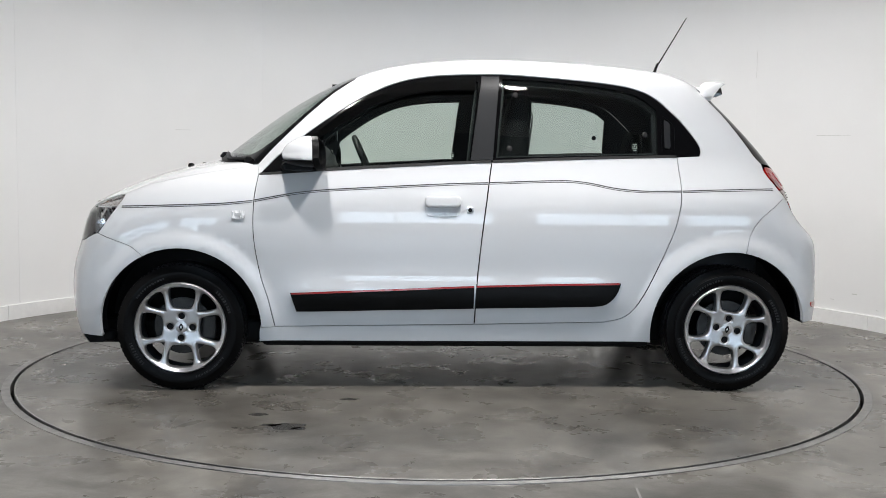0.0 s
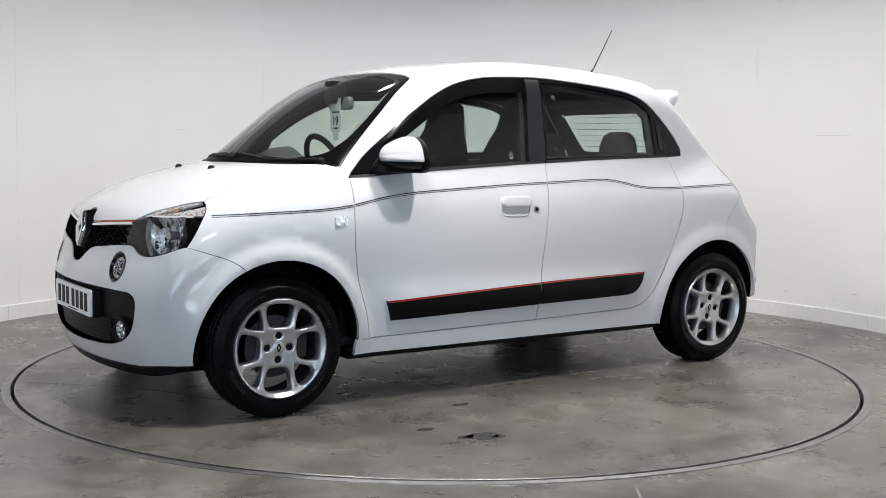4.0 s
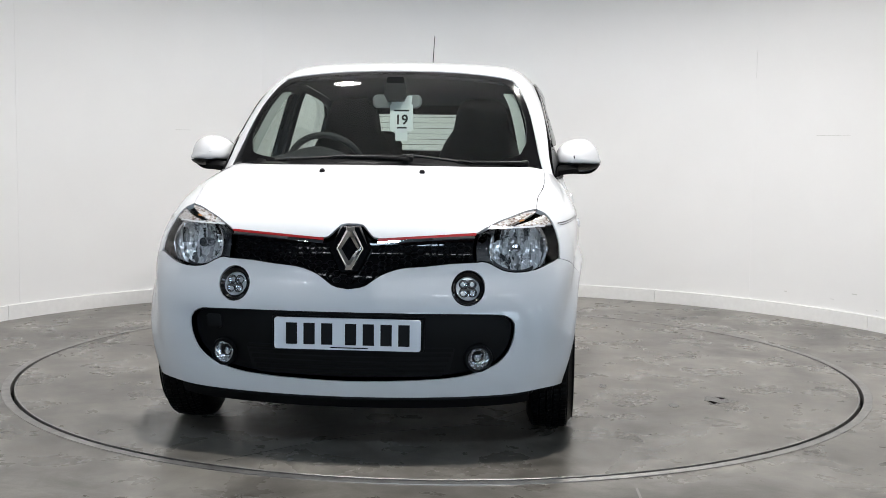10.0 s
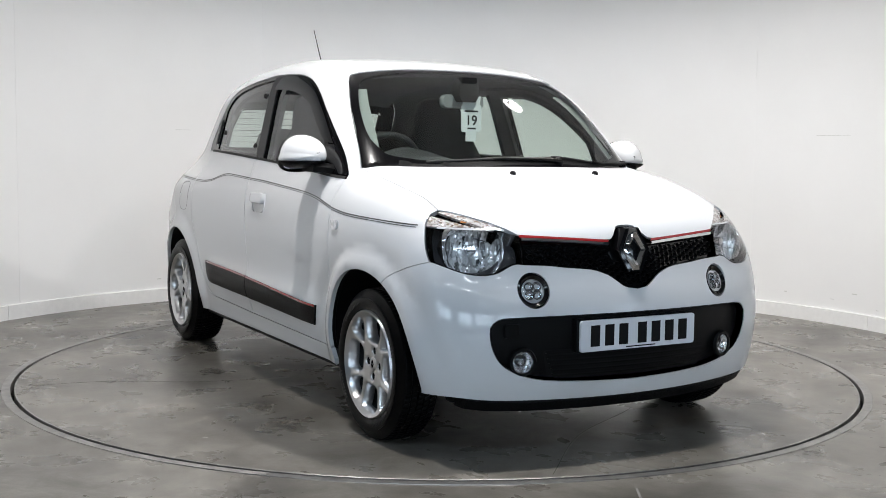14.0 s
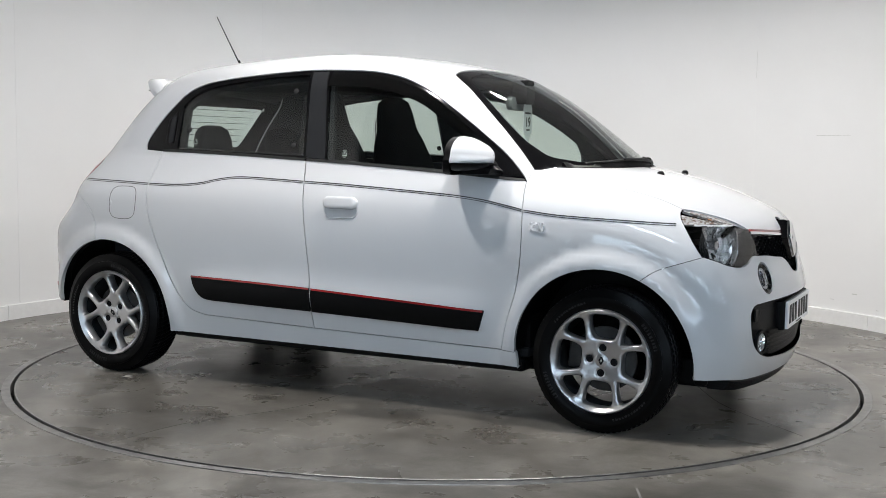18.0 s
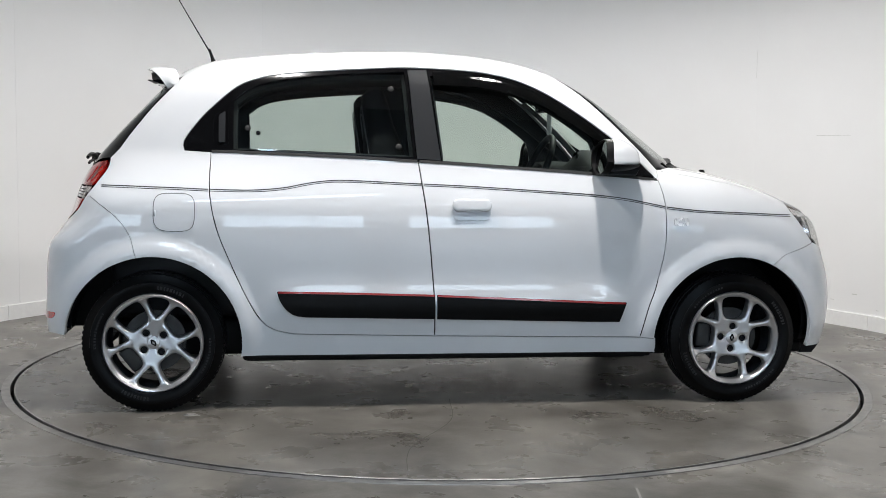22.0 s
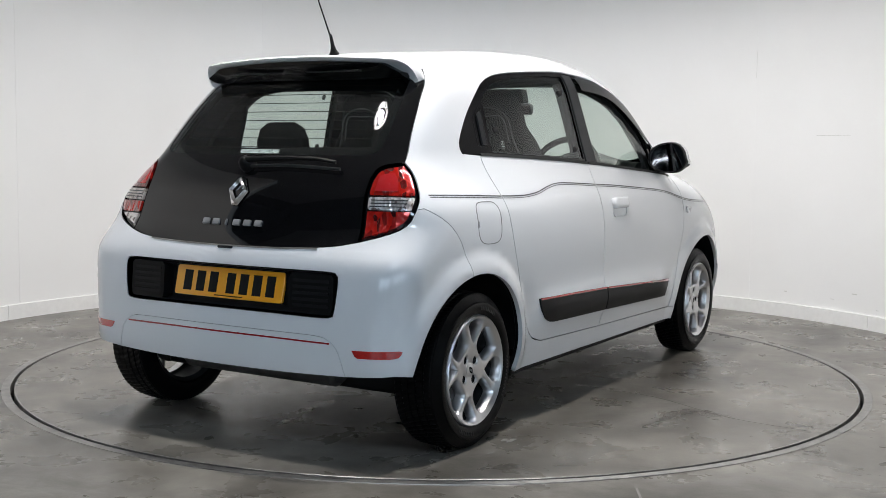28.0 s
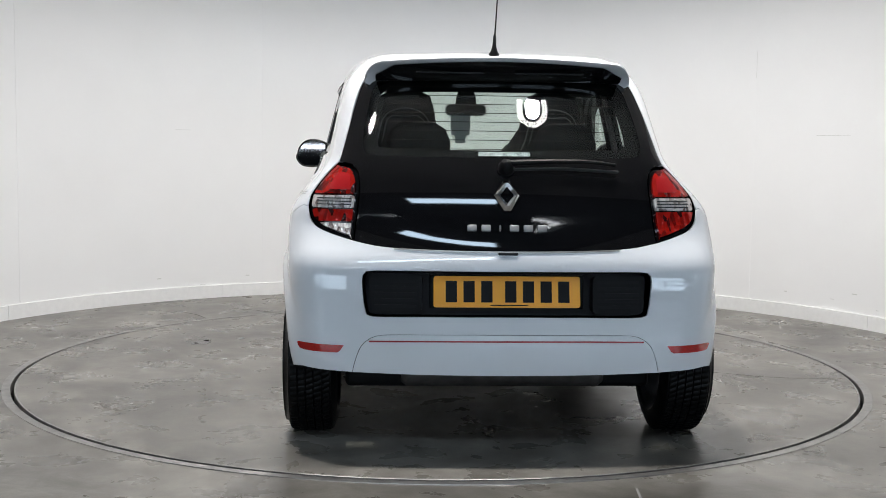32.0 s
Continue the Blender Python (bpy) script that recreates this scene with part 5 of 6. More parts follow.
# handles
for dd, side in ((doors_f[0], 1), (doors_f[1], -1)):
    c = onto("s", [(0.072, 0.845)])[0]
    n = normals(c[None])[0]
    m = Matrix.Translation(c) @ Matrix(((1, 0, n[0], 0), (0, -n[2], n[1], 0), (0, n[1], n[2], 0), (0, 0, 0, 1)))
    if side < 0:
        m = Matrix.Diagonal((1, -1, 1, 1)) @ m
    hd = new("door_handle")
    hd.parent = dd
    bm = bmesh.new()
    rows = []
    for k, z in ((1.0, -0.012), (1.0, 0.0015), (0.985, 0.003), (0.93, 0.003), (0.86, -0.010), (0.6, -0.012)):
        rows.append([m @ Vector((x - (1 - k) * 0, y, z)) for x, y in rounded(0.164 * (1 - (1 - k) * 0.45), 0.090 * (1 - (1 - k) * 0.8), 0.030 * k)])
    loft(bm, rows)
    part("recess", bm, PAINT, hd, "white handle recess", smooth=60)
    bm = bmesh.new()
    rows = []
    for k, z in ((0.96, -0.008), (1.0, 0.006), (0.99, 0.014), (0.94, 0.019), (0.8, 0.022), (0.4, 0.023)):
        rows.append([m @ Vector((x, y + 0.020, z)) for x, y in rounded(0.166 * (1 - (1 - k) * 0.5), 0.052 * (1 - (1 - k) * 0.8), 0.024 * k)])
    loft(bm, rows)
    part("grip", bm, PAINT, hd, "white pull grip", smooth=60)
    # dark grey strip put in for the shade below the grip
    bm = bmesh.new()
    rows = [[m @ Vector((x, y - 0.012, z)) for x, y in rounded(0.145, 0.020, 0.009)] for z in (-0.010, -0.002)]
    loft(bm, rows)
    part("grip_shade", bm, GREY, hd, "dark grey strip painted for the shade under the grip")
q = onto("s", [(-0.050, 0.829)])[0]
n = Vector(normals(q[None])[0])
m = Matrix.Translation(q) @ n.to_track_quat("Z", "Y").to_matrix().to_4x4()
bm = bmesh.new()
lathe(bm, [(0.017, -0.005), (0.0165, 0.003), (0.014, 0.0045), (0.011, 0.004), (0.010, 0.002), (0.001, 0.002)], 32, m, cap=False)
lock = part("door_lock", bm, ALLOY, doors_f[0], "round metal key lock")
bm = bmesh.new()
lathe(bm, [(0.0095, 0.0018), (0.0085, 0.0032), (0.001, 0.0035)], 24, m, cap=False)
part("key_slot", bm, INK, lock)

# side indicators, fuel flap, wind deflectors, rear-window hinges and corner handles
ind = loop(line("s", [(1.014, 0.812), (1.004, 0.817), (0.965, 0.818), (0.953, 0.812), (0.953, 0.792), (0.962, 0.784), (1.004, 0.783), (1.014, 0.788)], True, True, d=0.006))
inds = both("side_indicator", shell(ind, "p", gap=0, deep=0.012, off=0.008, step=0.008), CLEAR_LENS, None, "small clear side indicator", wings)
ind2 = line("s", [(0.998, 0.806), (0.970, 0.807), (0.970, 0.795), (0.998, 0.794)], False, True, d=0.006)
both("lens_core", shell(ind2, "p", gap=0, deep=0.004, off=0.0095, step=0.008), PEARL, None, "", inds)
fl = line("s", [(-1.236, 0.880), (-1.212, 0.903), (-1.155, 0.907), (-1.102, 0.903), (-1.078, 0.880), (-1.074, 0.83), (-1.080, 0.780), (-1.105, 0.757), (-1.16, 0.752), (-1.212, 0.759), (-1.236, 0.785), (-1.240, 0.83)], True, True, d=0.012)
fl = np.vstack([fl, fl[:1]])
JOINT = material("joint_grey", (0.13, 0.133, 0.137), 0.5)
V, F, N = ribbon(fl, 0.0032, 0.0004, 0.0006)
k = np.array([1, -1, 1])
flap = part_mesh("fuel_flap", mesh_of("fuel_flap", V * k, [f[::-1] for f in F], JOINT, N * k), body_sides[1], "joint of the round-cornered fuel flap")
q = onto("s", [(-1.233, 0.826)])[0] * k
bm = bmesh.new()
bmesh.ops.create_uvsphere(bm, u_segments=16, v_segments=10, radius=1.0, matrix=Matrix.Translation(q) @ Matrix.Diagonal((0.006, 0.004, 0.013, 1)))
part("finger_notch", bm, PAINT, body_sides[1], smooth=60)
defl = loop(line("s", [(-0.080, 1.436), (0.03, 1.432), (0.16, 1.420), (0.29, 1.388), (0.42, 1.330), (0.545, 1.250), (0.640, 1.178), (0.72, 1.115)]),
            line("s", [(0.72, 1.115), (0.665, 1.120)], False), line("s", [(0.665, 1.120), (0.60, 1.158), (0.52, 1.210), (0.40, 1.285), (0.28, 1.328), (0.15, 1.354), (0.03, 1.364), (-0.080, 1.368)]), line("s", [(-0.080, 1.368), (-0.080, 1.436)], False))
both("wind_deflector", shell(defl, "p", gap=0, deep=0.003, shape_off=lambda P: 0.006 + 0.012 * ease(np.abs(P[:, 2] - (1.44 - 0.34 * np.maximum(P[:, 0] - 0.15, 0) ** 1.05 * 1.6)), 0.0, 0.07)), SMOKE, None, "smoked acrylic wind deflector", doors_f)
for x, z in ((-0.262, 1.355), (-0.232, 1.110), (-0.865, 1.180)):
    q = onto("s", [(x, z)])[0]
    n = Vector(normals(q[None])[0])
    m = Matrix.Translation(q - np.array(n) * 0.008) @ n.to_track_quat("Z", "Y").to_matrix().to_4x4()
    for s, dd in ((1, doors_r[0]), (-1, doors_r[1])):
        bm = bmesh.new()
        lathe(bm, [(0.013, 0.0), (0.0125, 0.004), (0.009, 0.007), (0.001, 0.008)], 22, (Matrix.Diagonal((1, s, 1, 1)) @ m), cap=False)
        part("window_fixing", bm, SEAL, dd, "round black window fixing")
ETCH = material("etched_mark", (0.62, 0.66, 0.64), 0.7)
for x0, z0, dd in ((0.035, 1.062, doors_f), (-0.82, 1.108, doors_r)):
    for s, side in ((1, 0), (-1, 1)):
        bm = bmesh.new()
        for i, (du, dv, wu, wv) in enumerate(((0, 0.030, 0.020, 0.003), (0, 0.022, 0.004, 0.010), (-0.009, 0.018, 0.004, 0.006), (0.009, 0.018, 0.004, 0.006), (0, 0.010, 0.024, 0.003), (0, 0.003, 0.014, 0.003))):
            P = onto("s", [(x0 + du - wu / 2, z0 + dv - wv / 2), (x0 + du + wu / 2, z0 + dv - wv / 2), (x0 + du + wu / 2, z0 + dv + wv / 2), (x0 + du - wu / 2, z0 + dv + wv / 2)])
            P = (P - normals(P) * 0.0155) * np.array([1, s, 1])
            bm.faces.new([bm.verts.new(q) for q in P])
        part("etched_mark", bm, ETCH, dd[side], "small etched glass mark")
hl = loop(line("s", [(-0.945, 1.110), (-0.945, 1.262), (-0.952, 1.270), (-1.004, 1.228), (-1.008, 1.215), (-1.008, 1.118), (-1.0, 1.110)], False, True, d=0.012))
hk = both("rear_handle", shell(hl, "p", gap=0, deep=-0.006, off=-0.008), INK, None, "black rear door handle in the window corner", doors_r)
hg = loop(line("s", [(-0.958, 1.118), (-0.958, 1.250), (-0.985, 1.232), (-0.985, 1.118)], False, True, d=0.012))
both("pull", shell(hg, "p", gap=0, deep=0.012, off=0.004), GREY, None, "", hk)

# window seals and chrome-dark belt lines
stripe([(0.895, 0.979), (0.541, 1.007), (0.031, 1.039), (-0.146, 1.048)], 0.012, 0.0, 0.004, "belt_seal", SEAL, doors_f)
stripe([(-0.155, 1.048), (-0.484, 1.064), (-0.925, 1.079), (-1.012, 1.079)], 0.012, 0.0, 0.004, "belt_seal", SEAL, doors_r)

# exterior mirrors
# metal coloured dark to stand in for the dark hall the glass would mirror
DIM_MIRROR = material("darkened_mirror", (0.16, 0.165, 0.175), 0.03, metal=1.0)
def mirror_rows(side):
    rows = []
    for k, (x, s, dy) in enumerate(((0.806, 0.12, -0.03), (0.797, 0.36, -0.024), (0.777, 0.57, -0.016), (0.747, 0.75, -0.008), (0.712, 0.88, -0.003), (0.672, 0.965, 0), (0.632, 1.0, 0), (0.612, 0.985, 0))):
        ring = []
        for i in range(40):
            t = 2 * math.pi * i / 40
            c, n = math.cos(t), math.sin(t)
            y = (0.845 if c > 0 else 0.848) + dy + s * (0.080 if c > 0 else 0.116) * math.copysign(abs(c) ** 0.80, c) + (0.008 if n < 0 else -0.012 * n) * (1 if c > 0 else 0)
            z = 1.070 + s * (0.083 if n > 0 else 0.074) * math.copysign(abs(n) ** 0.92, n)
            ring.append((0.700 + (x - 0.700) * 0.84 + (0.030 * max(n, 0) ** 2 + 0.020 * max(c, 0) ** 2) * ease(0.75 - x, 0.0, 0.13), side * y, z))
        rows.append(ring)
    return rows


for side in (1, -1):
    mi = new("door_mirror")
    mi.parent, mi.location = CAR, CAR_AT
    tagged(mi, "white door mirror with black base")
    bm = bmesh.new()
    loft(bm, [[(x, y, max(z, 1.046)) for x, y, z in r] for r in mirror_rows(side)], cap=True)
    part("cap", bm, PAINT, mi, "white domed mirror cap", smooth=50)
    bm = bmesh.new()
    loft(bm, [[(x + (0.012 if z < 1.04 else 0.004), y, min(1.044 - (1.044 - z) * 0.62, 1.044)) for x, y, z in r] for r in mirror_rows(side)], cap=True)
    loft(bm, [[(x + a, side * y, z + b) for a, b in ((-0.050, -0.022), (0.075, -0.022), (0.085, 0.0), (0.06, 0.020), (-0.04, 0.020))] for x, y, z in ((0.72, 0.695, 1.005), (0.72, 0.735, 1.012), (0.715, 0.78, 1.020), (0.70, 0.83, 1.024))])
    part("base", bm, BLACK, mi, "black mirror base and arm", smooth=50)
    bm = bmesh.new()
    ring = mirror_rows(side)[-1]
    rim = [[(x - d, 0.845 * side + (y - 0.845 * side) * k, 1.07 + (z - 1.07) * k) for x, y, z in ring] for k, d in ((1.003, -0.004), (1.003, 0.004), (0.985, 0.024), (0.95, 0.027), (0.90, 0.024), (0.89, -0.004))]
    loft(bm, rim, cap=False)
    part("surround", bm, BLACK, mi, "black mirror surround")
    bm = bmesh.new()
    plane = [(0.845 * side + (y - 0.845 * side) * 0.893, 1.07 + (z - 1.07) * 0.893) for x, y, z in ring]
    loft(bm, [[(0.628 + 0.15 * (z - 1.07) + 0.06 * (abs(y) - 0.845) - d, y, z) for y, z in plane] for d in (0.0, 0.002)])
    part("mirror_glass", bm, DIM_MIRROR, mi, "mirror glass, coloured dark for what it reflects")
# black corner piece behind the mirror
sail = loop(line("s", [(0.885, 0.990), (0.80, 1.066), (0.69, 1.150), (0.665, 1.12), (0.672, 1.010), (0.78, 0.997)], False, True))
both("mirror_corner", shell(sail, "p", gap=0, deep=0.01, off=0.004), PIANO, None, "black corner panel", doors_f)

# ---- rear: lamps, spoiler, wiper, plate, vents ----
tail_loop = loop(lamp_outer, lamp_under, lamp_inner[::-1])
tails = both("tail_lamp", shell(tail_loop, "r", gap=0.002, deep=-0.012, off=-0.014), PIANO, CAR, "red and clear tail lamp")
lens_loop = inset(to_uv("r", tail_loop), 0.014)
lens_loop = from_uv("r", lens_loop)
upper = dense(clip_z(lens_loop, 0.936, True))
band = dense(clip_z(clip_z(lens_loop, 0.930, False), 0.886, True))
lower = clip_z(lens_loop, 0.880, False)
both("brake_lens", shell(upper, "r", gap=0, deep=0.012, off=-0.001, step=0.015), RED_LENS, None, "red lens", tails)
bands = both("clear_band", shell(band, "r", gap=0, deep=0.010, off=-0.002, step=0.015), BAND_LENS, None, "clear indicator band", tails)
k = np.array([1, -1, 1])
V, F, N = shell(dense(lower), "r", gap=0, deep=0.012, off=-0.001, step=0.015)
part_mesh("lower_lens", mesh_of("lower_lens", V * k, [f[::-1] for f in F], RED_LENS, N * k), tails[1], "red lens")
V, F, N = shell(dense(clip_z(lower, 0.838, True)), "r", gap=0, deep=0.012, off=-0.001, step=0.015)
part_mesh("lower_lens", mesh_of("lower_lens", V, F, RED_LENS, N), tails[0], "red lens")
V, F, N = shell(dense(clip_z(lower, 0.832, False)), "r", gap=0, deep=0.012, off=-0.001, step=0.015)
part_mesh("reversing_lens", mesh_of("reversing_lens", V, F, BAND_LENS, N), tails[0], "clear reversing lens")
for zz in (0.897, 0.908, 0.919):
    q = line("r", [(0.555, zz), (0.62, zz), (0.68, zz)])
    V, F, N = ribbon(q, 0.003, -0.001, 0.002)
    both("lens_rib", (V, F, N), GREY, None, "", bands)
# inner cells of the lamps
CELL = material("lamp_cell", (0.30, 0.008, 0.010), 0.15, coat=1.0)
cell = line("r", [(0.560, 0.950), (0.560, 1.005), (0.600, 1.015), (0.625, 0.985), (0.640, 0.950)], False, True, d=0.01)
both("lens_cell", shell(cell, "r", gap=0, deep=0.004, off=0.0008, step=0.02), CELL, None, "darker red lens cell", tails)

# spoiler over the rear window
bm = bmesh.new()
rows = []
for s in np.linspace(-1, 1, 61):
    a, sg = abs(s), math.copysign(1, s)
    if a < 0.80:
        y = 0.455 * a / 0.80
        r = onto("t", [(-1.18, y)])[0]
        zt, xt = 1.452 - 0.016 * (y / 0.455) ** 2, -1.338 + 0.045 * (y / 0.455) ** 2
        root_u = np.array([-1.20, y, r[2] + 0.002 - 0.006])
        root_l = onto("r", [(y, 1.375)])[0]
    else:
        t = (a - 0.80) / 0.20
        y = 0.455 + 0.062 * math.sin(t * math.pi / 2)
        z = 1.430 - 0.078 * t ** 1.5
        r = onto("r", [(min(y, 0.523), min(z - 0.012, 1.405))])[0]
        zt, xt = 1.436 - 0.070 * t ** 1.6, -1.293 + 0.075 * t
        root_u = np.array([-1.19 + 0.015 * t, y + 0.004 * t, 1.436 - 0.075 * t ** 1.5])
        root_l = onto("r", [(y - 0.03, 1.375 - 0.035 * t)])[0]
    th = 0.011 * (1 - 0.5 * max(0, (a - 0.80) / 0.20))
    mid = (root_u + np.array([xt, y, zt])) / 2 + np.array([0, 0, 0.004])
    ring = [root_u, mid, (xt + 0.012, y, zt + 0.001), (xt, y, zt - 0.006), (xt + 0.002, y, zt - th), (xt + 0.018, y, zt - th - 0.006), (root_l[0] * 0.5 + xt * 0.5 + 0.01, y, (root_l[2] + zt - th) / 2 + 0.004), tuple(root_l + np.array([0.02, 0, 0.0])), (root_u[0] + 0.02, y, root_u[2] - 0.02)]
    rows.append([(q[0], sg * q[1], q[2]) for q in ring])
loft(bm, rows)
spoiler = part("spoiler", bm, PAINT, CAR, "white roof spoiler", smooth=50)
bm = bmesh.new()
under = []
for s in np.linspace(-1, 1, 41):
    y = 0.475 * s
    root = onto("r", [(y, 1.362)])[0]
    xt, zt = -1.326 + 0.05 * s * s, 1.431 - 0.021 * s * s - 0.03 * max(0, abs(s) - 0.85) / 0.15
    under.append([(root[0] - 0.004, y, root[2]), ((root[0] + xt) / 2 - 0.004, y, (root[2] + zt) / 2 - 0.004), (xt, y, zt), (xt + 0.02, y, zt + 0.006), (root[0] + 0.01, y, root[2] + 0.02)])
loft(bm, under)
part("spoiler_underside", bm, PIANO, spoiler, "black underside of the spoiler", smooth=40)
for y0, y1 in ((-0.32, -0.06), (0.06, 0.32)):
    bm = bmesh.new()
    box(bm, (-1.315, y0, 1.388), (-1.300, y1, 1.393), 0.002)
    part("air_slot", bm, GREY, spoiler, "slim grey slot")

# aerial
bm = bmesh.new()
lathe(bm, [(0.022, -0.006), (0.021, 0.004), (0.013, 0.018), (0.008, 0.038), (0.006, 0.075), (0.004, 0.085)], 20, Matrix.Translation((-1.045, 0.0, 1.481)) @ pose(0, 0, 0, 0, -18, 0))
aerial = part("aerial", bm, BLACK, CAR, "black roof aerial leaning back")
bm = bmesh.new()
tube(bm, [(-1.068, 0.0, 1.545), (-1.13, 0.0, 1.65), (-1.215, 0.0, 1.795)], [0.0035, 0.0028, 0.0022], 8)
part("rod", bm, BLACK, aerial)

# tailgate details
DULL = material("dull_silver", (0.19, 0.19, 0.195), 0.4, metal=0.2)
RED_GLASS = material("red_reflector", (0.42, 0.010, 0.008), 0.15, coat=1.0, vary=0.2, scale=150)
q = onto("r", [(0.0, 0.936)])[0]
n = Vector(normals(q[None])[0])
m = Matrix.Translation(q) @ Matrix(((0, n[2], n[0], 0), (-1, 0, 0, 0), (0, -n[0], n[2], 0), (0, 0, 0, 1)))
bm = bmesh.new()
diamond(bm, 0.048, 0.058, 0.014, 0.50, m)
part("badge", bm, BADGE, tailgate, "chrome diamond-shaped badge")
for i in range(6):
    y = 0.138 - i * 0.050
    c = onto("r", [(y - 0.012, 0.822)])[0]
    bm = bmesh.new()
    loft(bm, [[Matrix.Translation(c) @ (m.to_3x3() @ Vector((x * k, yy * k, z))) for x, yy in rounded(0.033 if i != 2 else 0.006, 0.024, 0.004, 2)] for k, z in ((1.0, -0.003), (1.0, 0.003), (0.9, 0.004))])
    part("name_bar", bm, DULL, tailgate, "silver model name shown as plain bars")
bm = bmesh.new()
P = line("r", [(0.0, 1.033), (-0.15, 1.040), (-0.30, 1.040), (-0.395, 1.030)])
N_ = normals(P)
tube(bm, [tuple(p + n * 0.030) for p, n in zip(P, N_)], [0.013 - 0.006 * i / len(P) for i in range(len(P))], 10)
wiper = part("rear_wiper", bm, BLACK, tailgate, "black rear wiper")
bm = bmesh.new()
P = line("r", [(-0.02, 1.022), (-0.2, 1.026), (-0.41, 1.016)])
tube(bm, [tuple(p + n * 0.012) for p, n in zip(P, normals(P))], 0.006, 8)
part("blade", bm, SEAL, wiper)
q = onto("r", [(0.0, 1.030)])[0]
n = Vector(normals(q[None])[0])
bm = bmesh.new()
lathe(bm, [(0.030, -0.005), (0.030, 0.012), (0.022, 0.034), (0.012, 0.044), (0.001, 0.046)], 24, Matrix.Translation(q) @ n.to_track_quat("Z", "Y").to_matrix().to_4x4(), cap=False)
part("pivot", bm, BLACK, wiper)
HEAT = material("heater_line", (0.012, 0.008, 0.006), 0.8, spec=0.1)
for j in range(8):
    z = 1.105 + j * 0.034
    w = 0.47 - 0.05 * (z - 1.1) / 0.25
    q = line("r", [(-w, z), (0, z), (w, z)])
    V, F, N = ribbon(q, 0.0005, -0.0065, 0.0003)
    part_mesh("heater_line", mesh_of("heater_line", V, F, HEAT, N), tailgate)
q = line("r", [(-0.095, 1.096), (0.095, 1.096)])
V, F, N = ribbon(q, 0.014, -0.02, 0.004)
part_mesh("high_brake_light", mesh_of("high_brake_light", V, F, CLEAR_LENS, N), tailgate, "slim third brake light")
q = line("r", [(0.40, 0.746), (0.2, 0.7405), (0.0, 0.739), (-0.2, 0.7405), (-0.40, 0.746)])
V, F, N = ribbon(q, 0.006, 0.001, 0.002)
part_mesh("lower_trim", mesh_of("lower_trim", V, F, STEEL, N), tailgate)
bm = bmesh.new()
c = onto("r", [(0.0, 0.735)])[0]
box(bm, (c[0] - 0.006, -0.035, c[2] - 0.006), (c[0] + 0.02, 0.035, c[2] + 0.004), 0.003)
part("catch", bm, GREY, tailgate)

# plate recess with vents
back = single("plate_recess", shell(recess, "r", gap=0.002, deep=-0.062, off=-0.064), BLACK, CAR, "black recess behind the rear plate")
for side in (1, -1):
    bm = bmesh.new()
    out = [(x + 0.395 * side, y + 0.592) for x, y in rounded(0.185, 0.138, 0.02, 4)]
    P = onto("r", out)
    N_ = normals(P)
    loft(bm, [[tuple(p - n * o) for p, n in zip(P, N_)] for o in (0.064, 0.014, 0.012)] + [[tuple(p * np.array([1, 1, 1]) - n * 0.012 + (np.array([p[0], 0.395 * side, 0.592]) - p) * 0.12) for p, n in zip(P, N_)]])
    vent = part("air_vent", bm, BLACK, back, "black slatted air vent")
    for j in range(5):
        z = 0.548 + j * 0.022
        bm = bmesh.new()
        P = line("r", [((0.395 - 0.075) * side, z), ((0.395 + 0.075) * side, z)])
        N_ = normals(P)
        loft(bm, [[tuple(p - n * 0.0115 + np.array([0, 0, dz]) - n * dx) for dz, dx in ((-0.0055, 0), (-0.0055, 0.004), (0.0055, 0.004), (0.0055, 0))] for p, n in zip(P, N_)])
        part("slot", bm, INK, vent)
number_plate("number_plate", PLATE_YELLOW, Vector((-1.684, 0, 0.597)), -13, -1, CAR, "yellow rear number plate with black characters")
bm = bmesh.new()
box(bm, (-1.674, -0.275, 0.535), (-1.645, 0.275, 0.655), 0.006)
part("plate_bracket", bm, BLACK, CAR)
q = line("r", [(-0.487, 0.424), (-0.25, 0.427), (0.0, 0.4275), (0.25, 0.427), (0.487, 0.424)])
V, F, N = ribbon(q, 0.0065, 0.0005, 0.001)
part_mesh("red_line", mesh_of("red_line", V, F, RED, N), rear_bumper, "red line across the bumper")
refl = line("r", [(0.575, 0.409), (0.66, 0.411), (0.742, 0.414), (0.735, 0.392), (0.715, 0.386), (0.65, 0.384), (0.592, 0.383)], False, True, d=0.012)
both("bumper_reflector", shell(refl, "r", gap=0, deep=0.006, off=0.003, step=0.02), RED_GLASS, None, "red bumper reflector", [rear_bumper, rear_bumper])

# ---- cabin ----
DEEP = material("matt_black_trim", (0.004, 0.004, 0.0045), 0.9, spec=0.05, bump=0.2, scale=300)
both("door_card", shell(door_f_loop, "p", step=0.06, gap=0.004, deep=0, off=-0.06), TRIM, None, "dark inner door card", doors_f)
both("door_card", shell(door_r_loop, "p", step=0.06, gap=0.004, deep=0, off=-0.06), TRIM, None, "dark inner door card", doors_r)
both("inner_pillar_trim", shell(window_loop, "p", [front_glass, rear_glass], step=0.05, gap=-0.002, hole_gap=-0.012, deep=0.02, off=-0.034), TRIM, CAR, "dark inner window trim")
both("inner_side_trim", shell(side_loop, "p", step=0.07, gap=0.004, deep=0, off=-0.034), TRIM, CAR, "dark inner side trim")
both("inner_wing_trim", shell(wing_loop, "p", step=0.07, gap=0.004, deep=0, off=-0.034), INK, CAR)
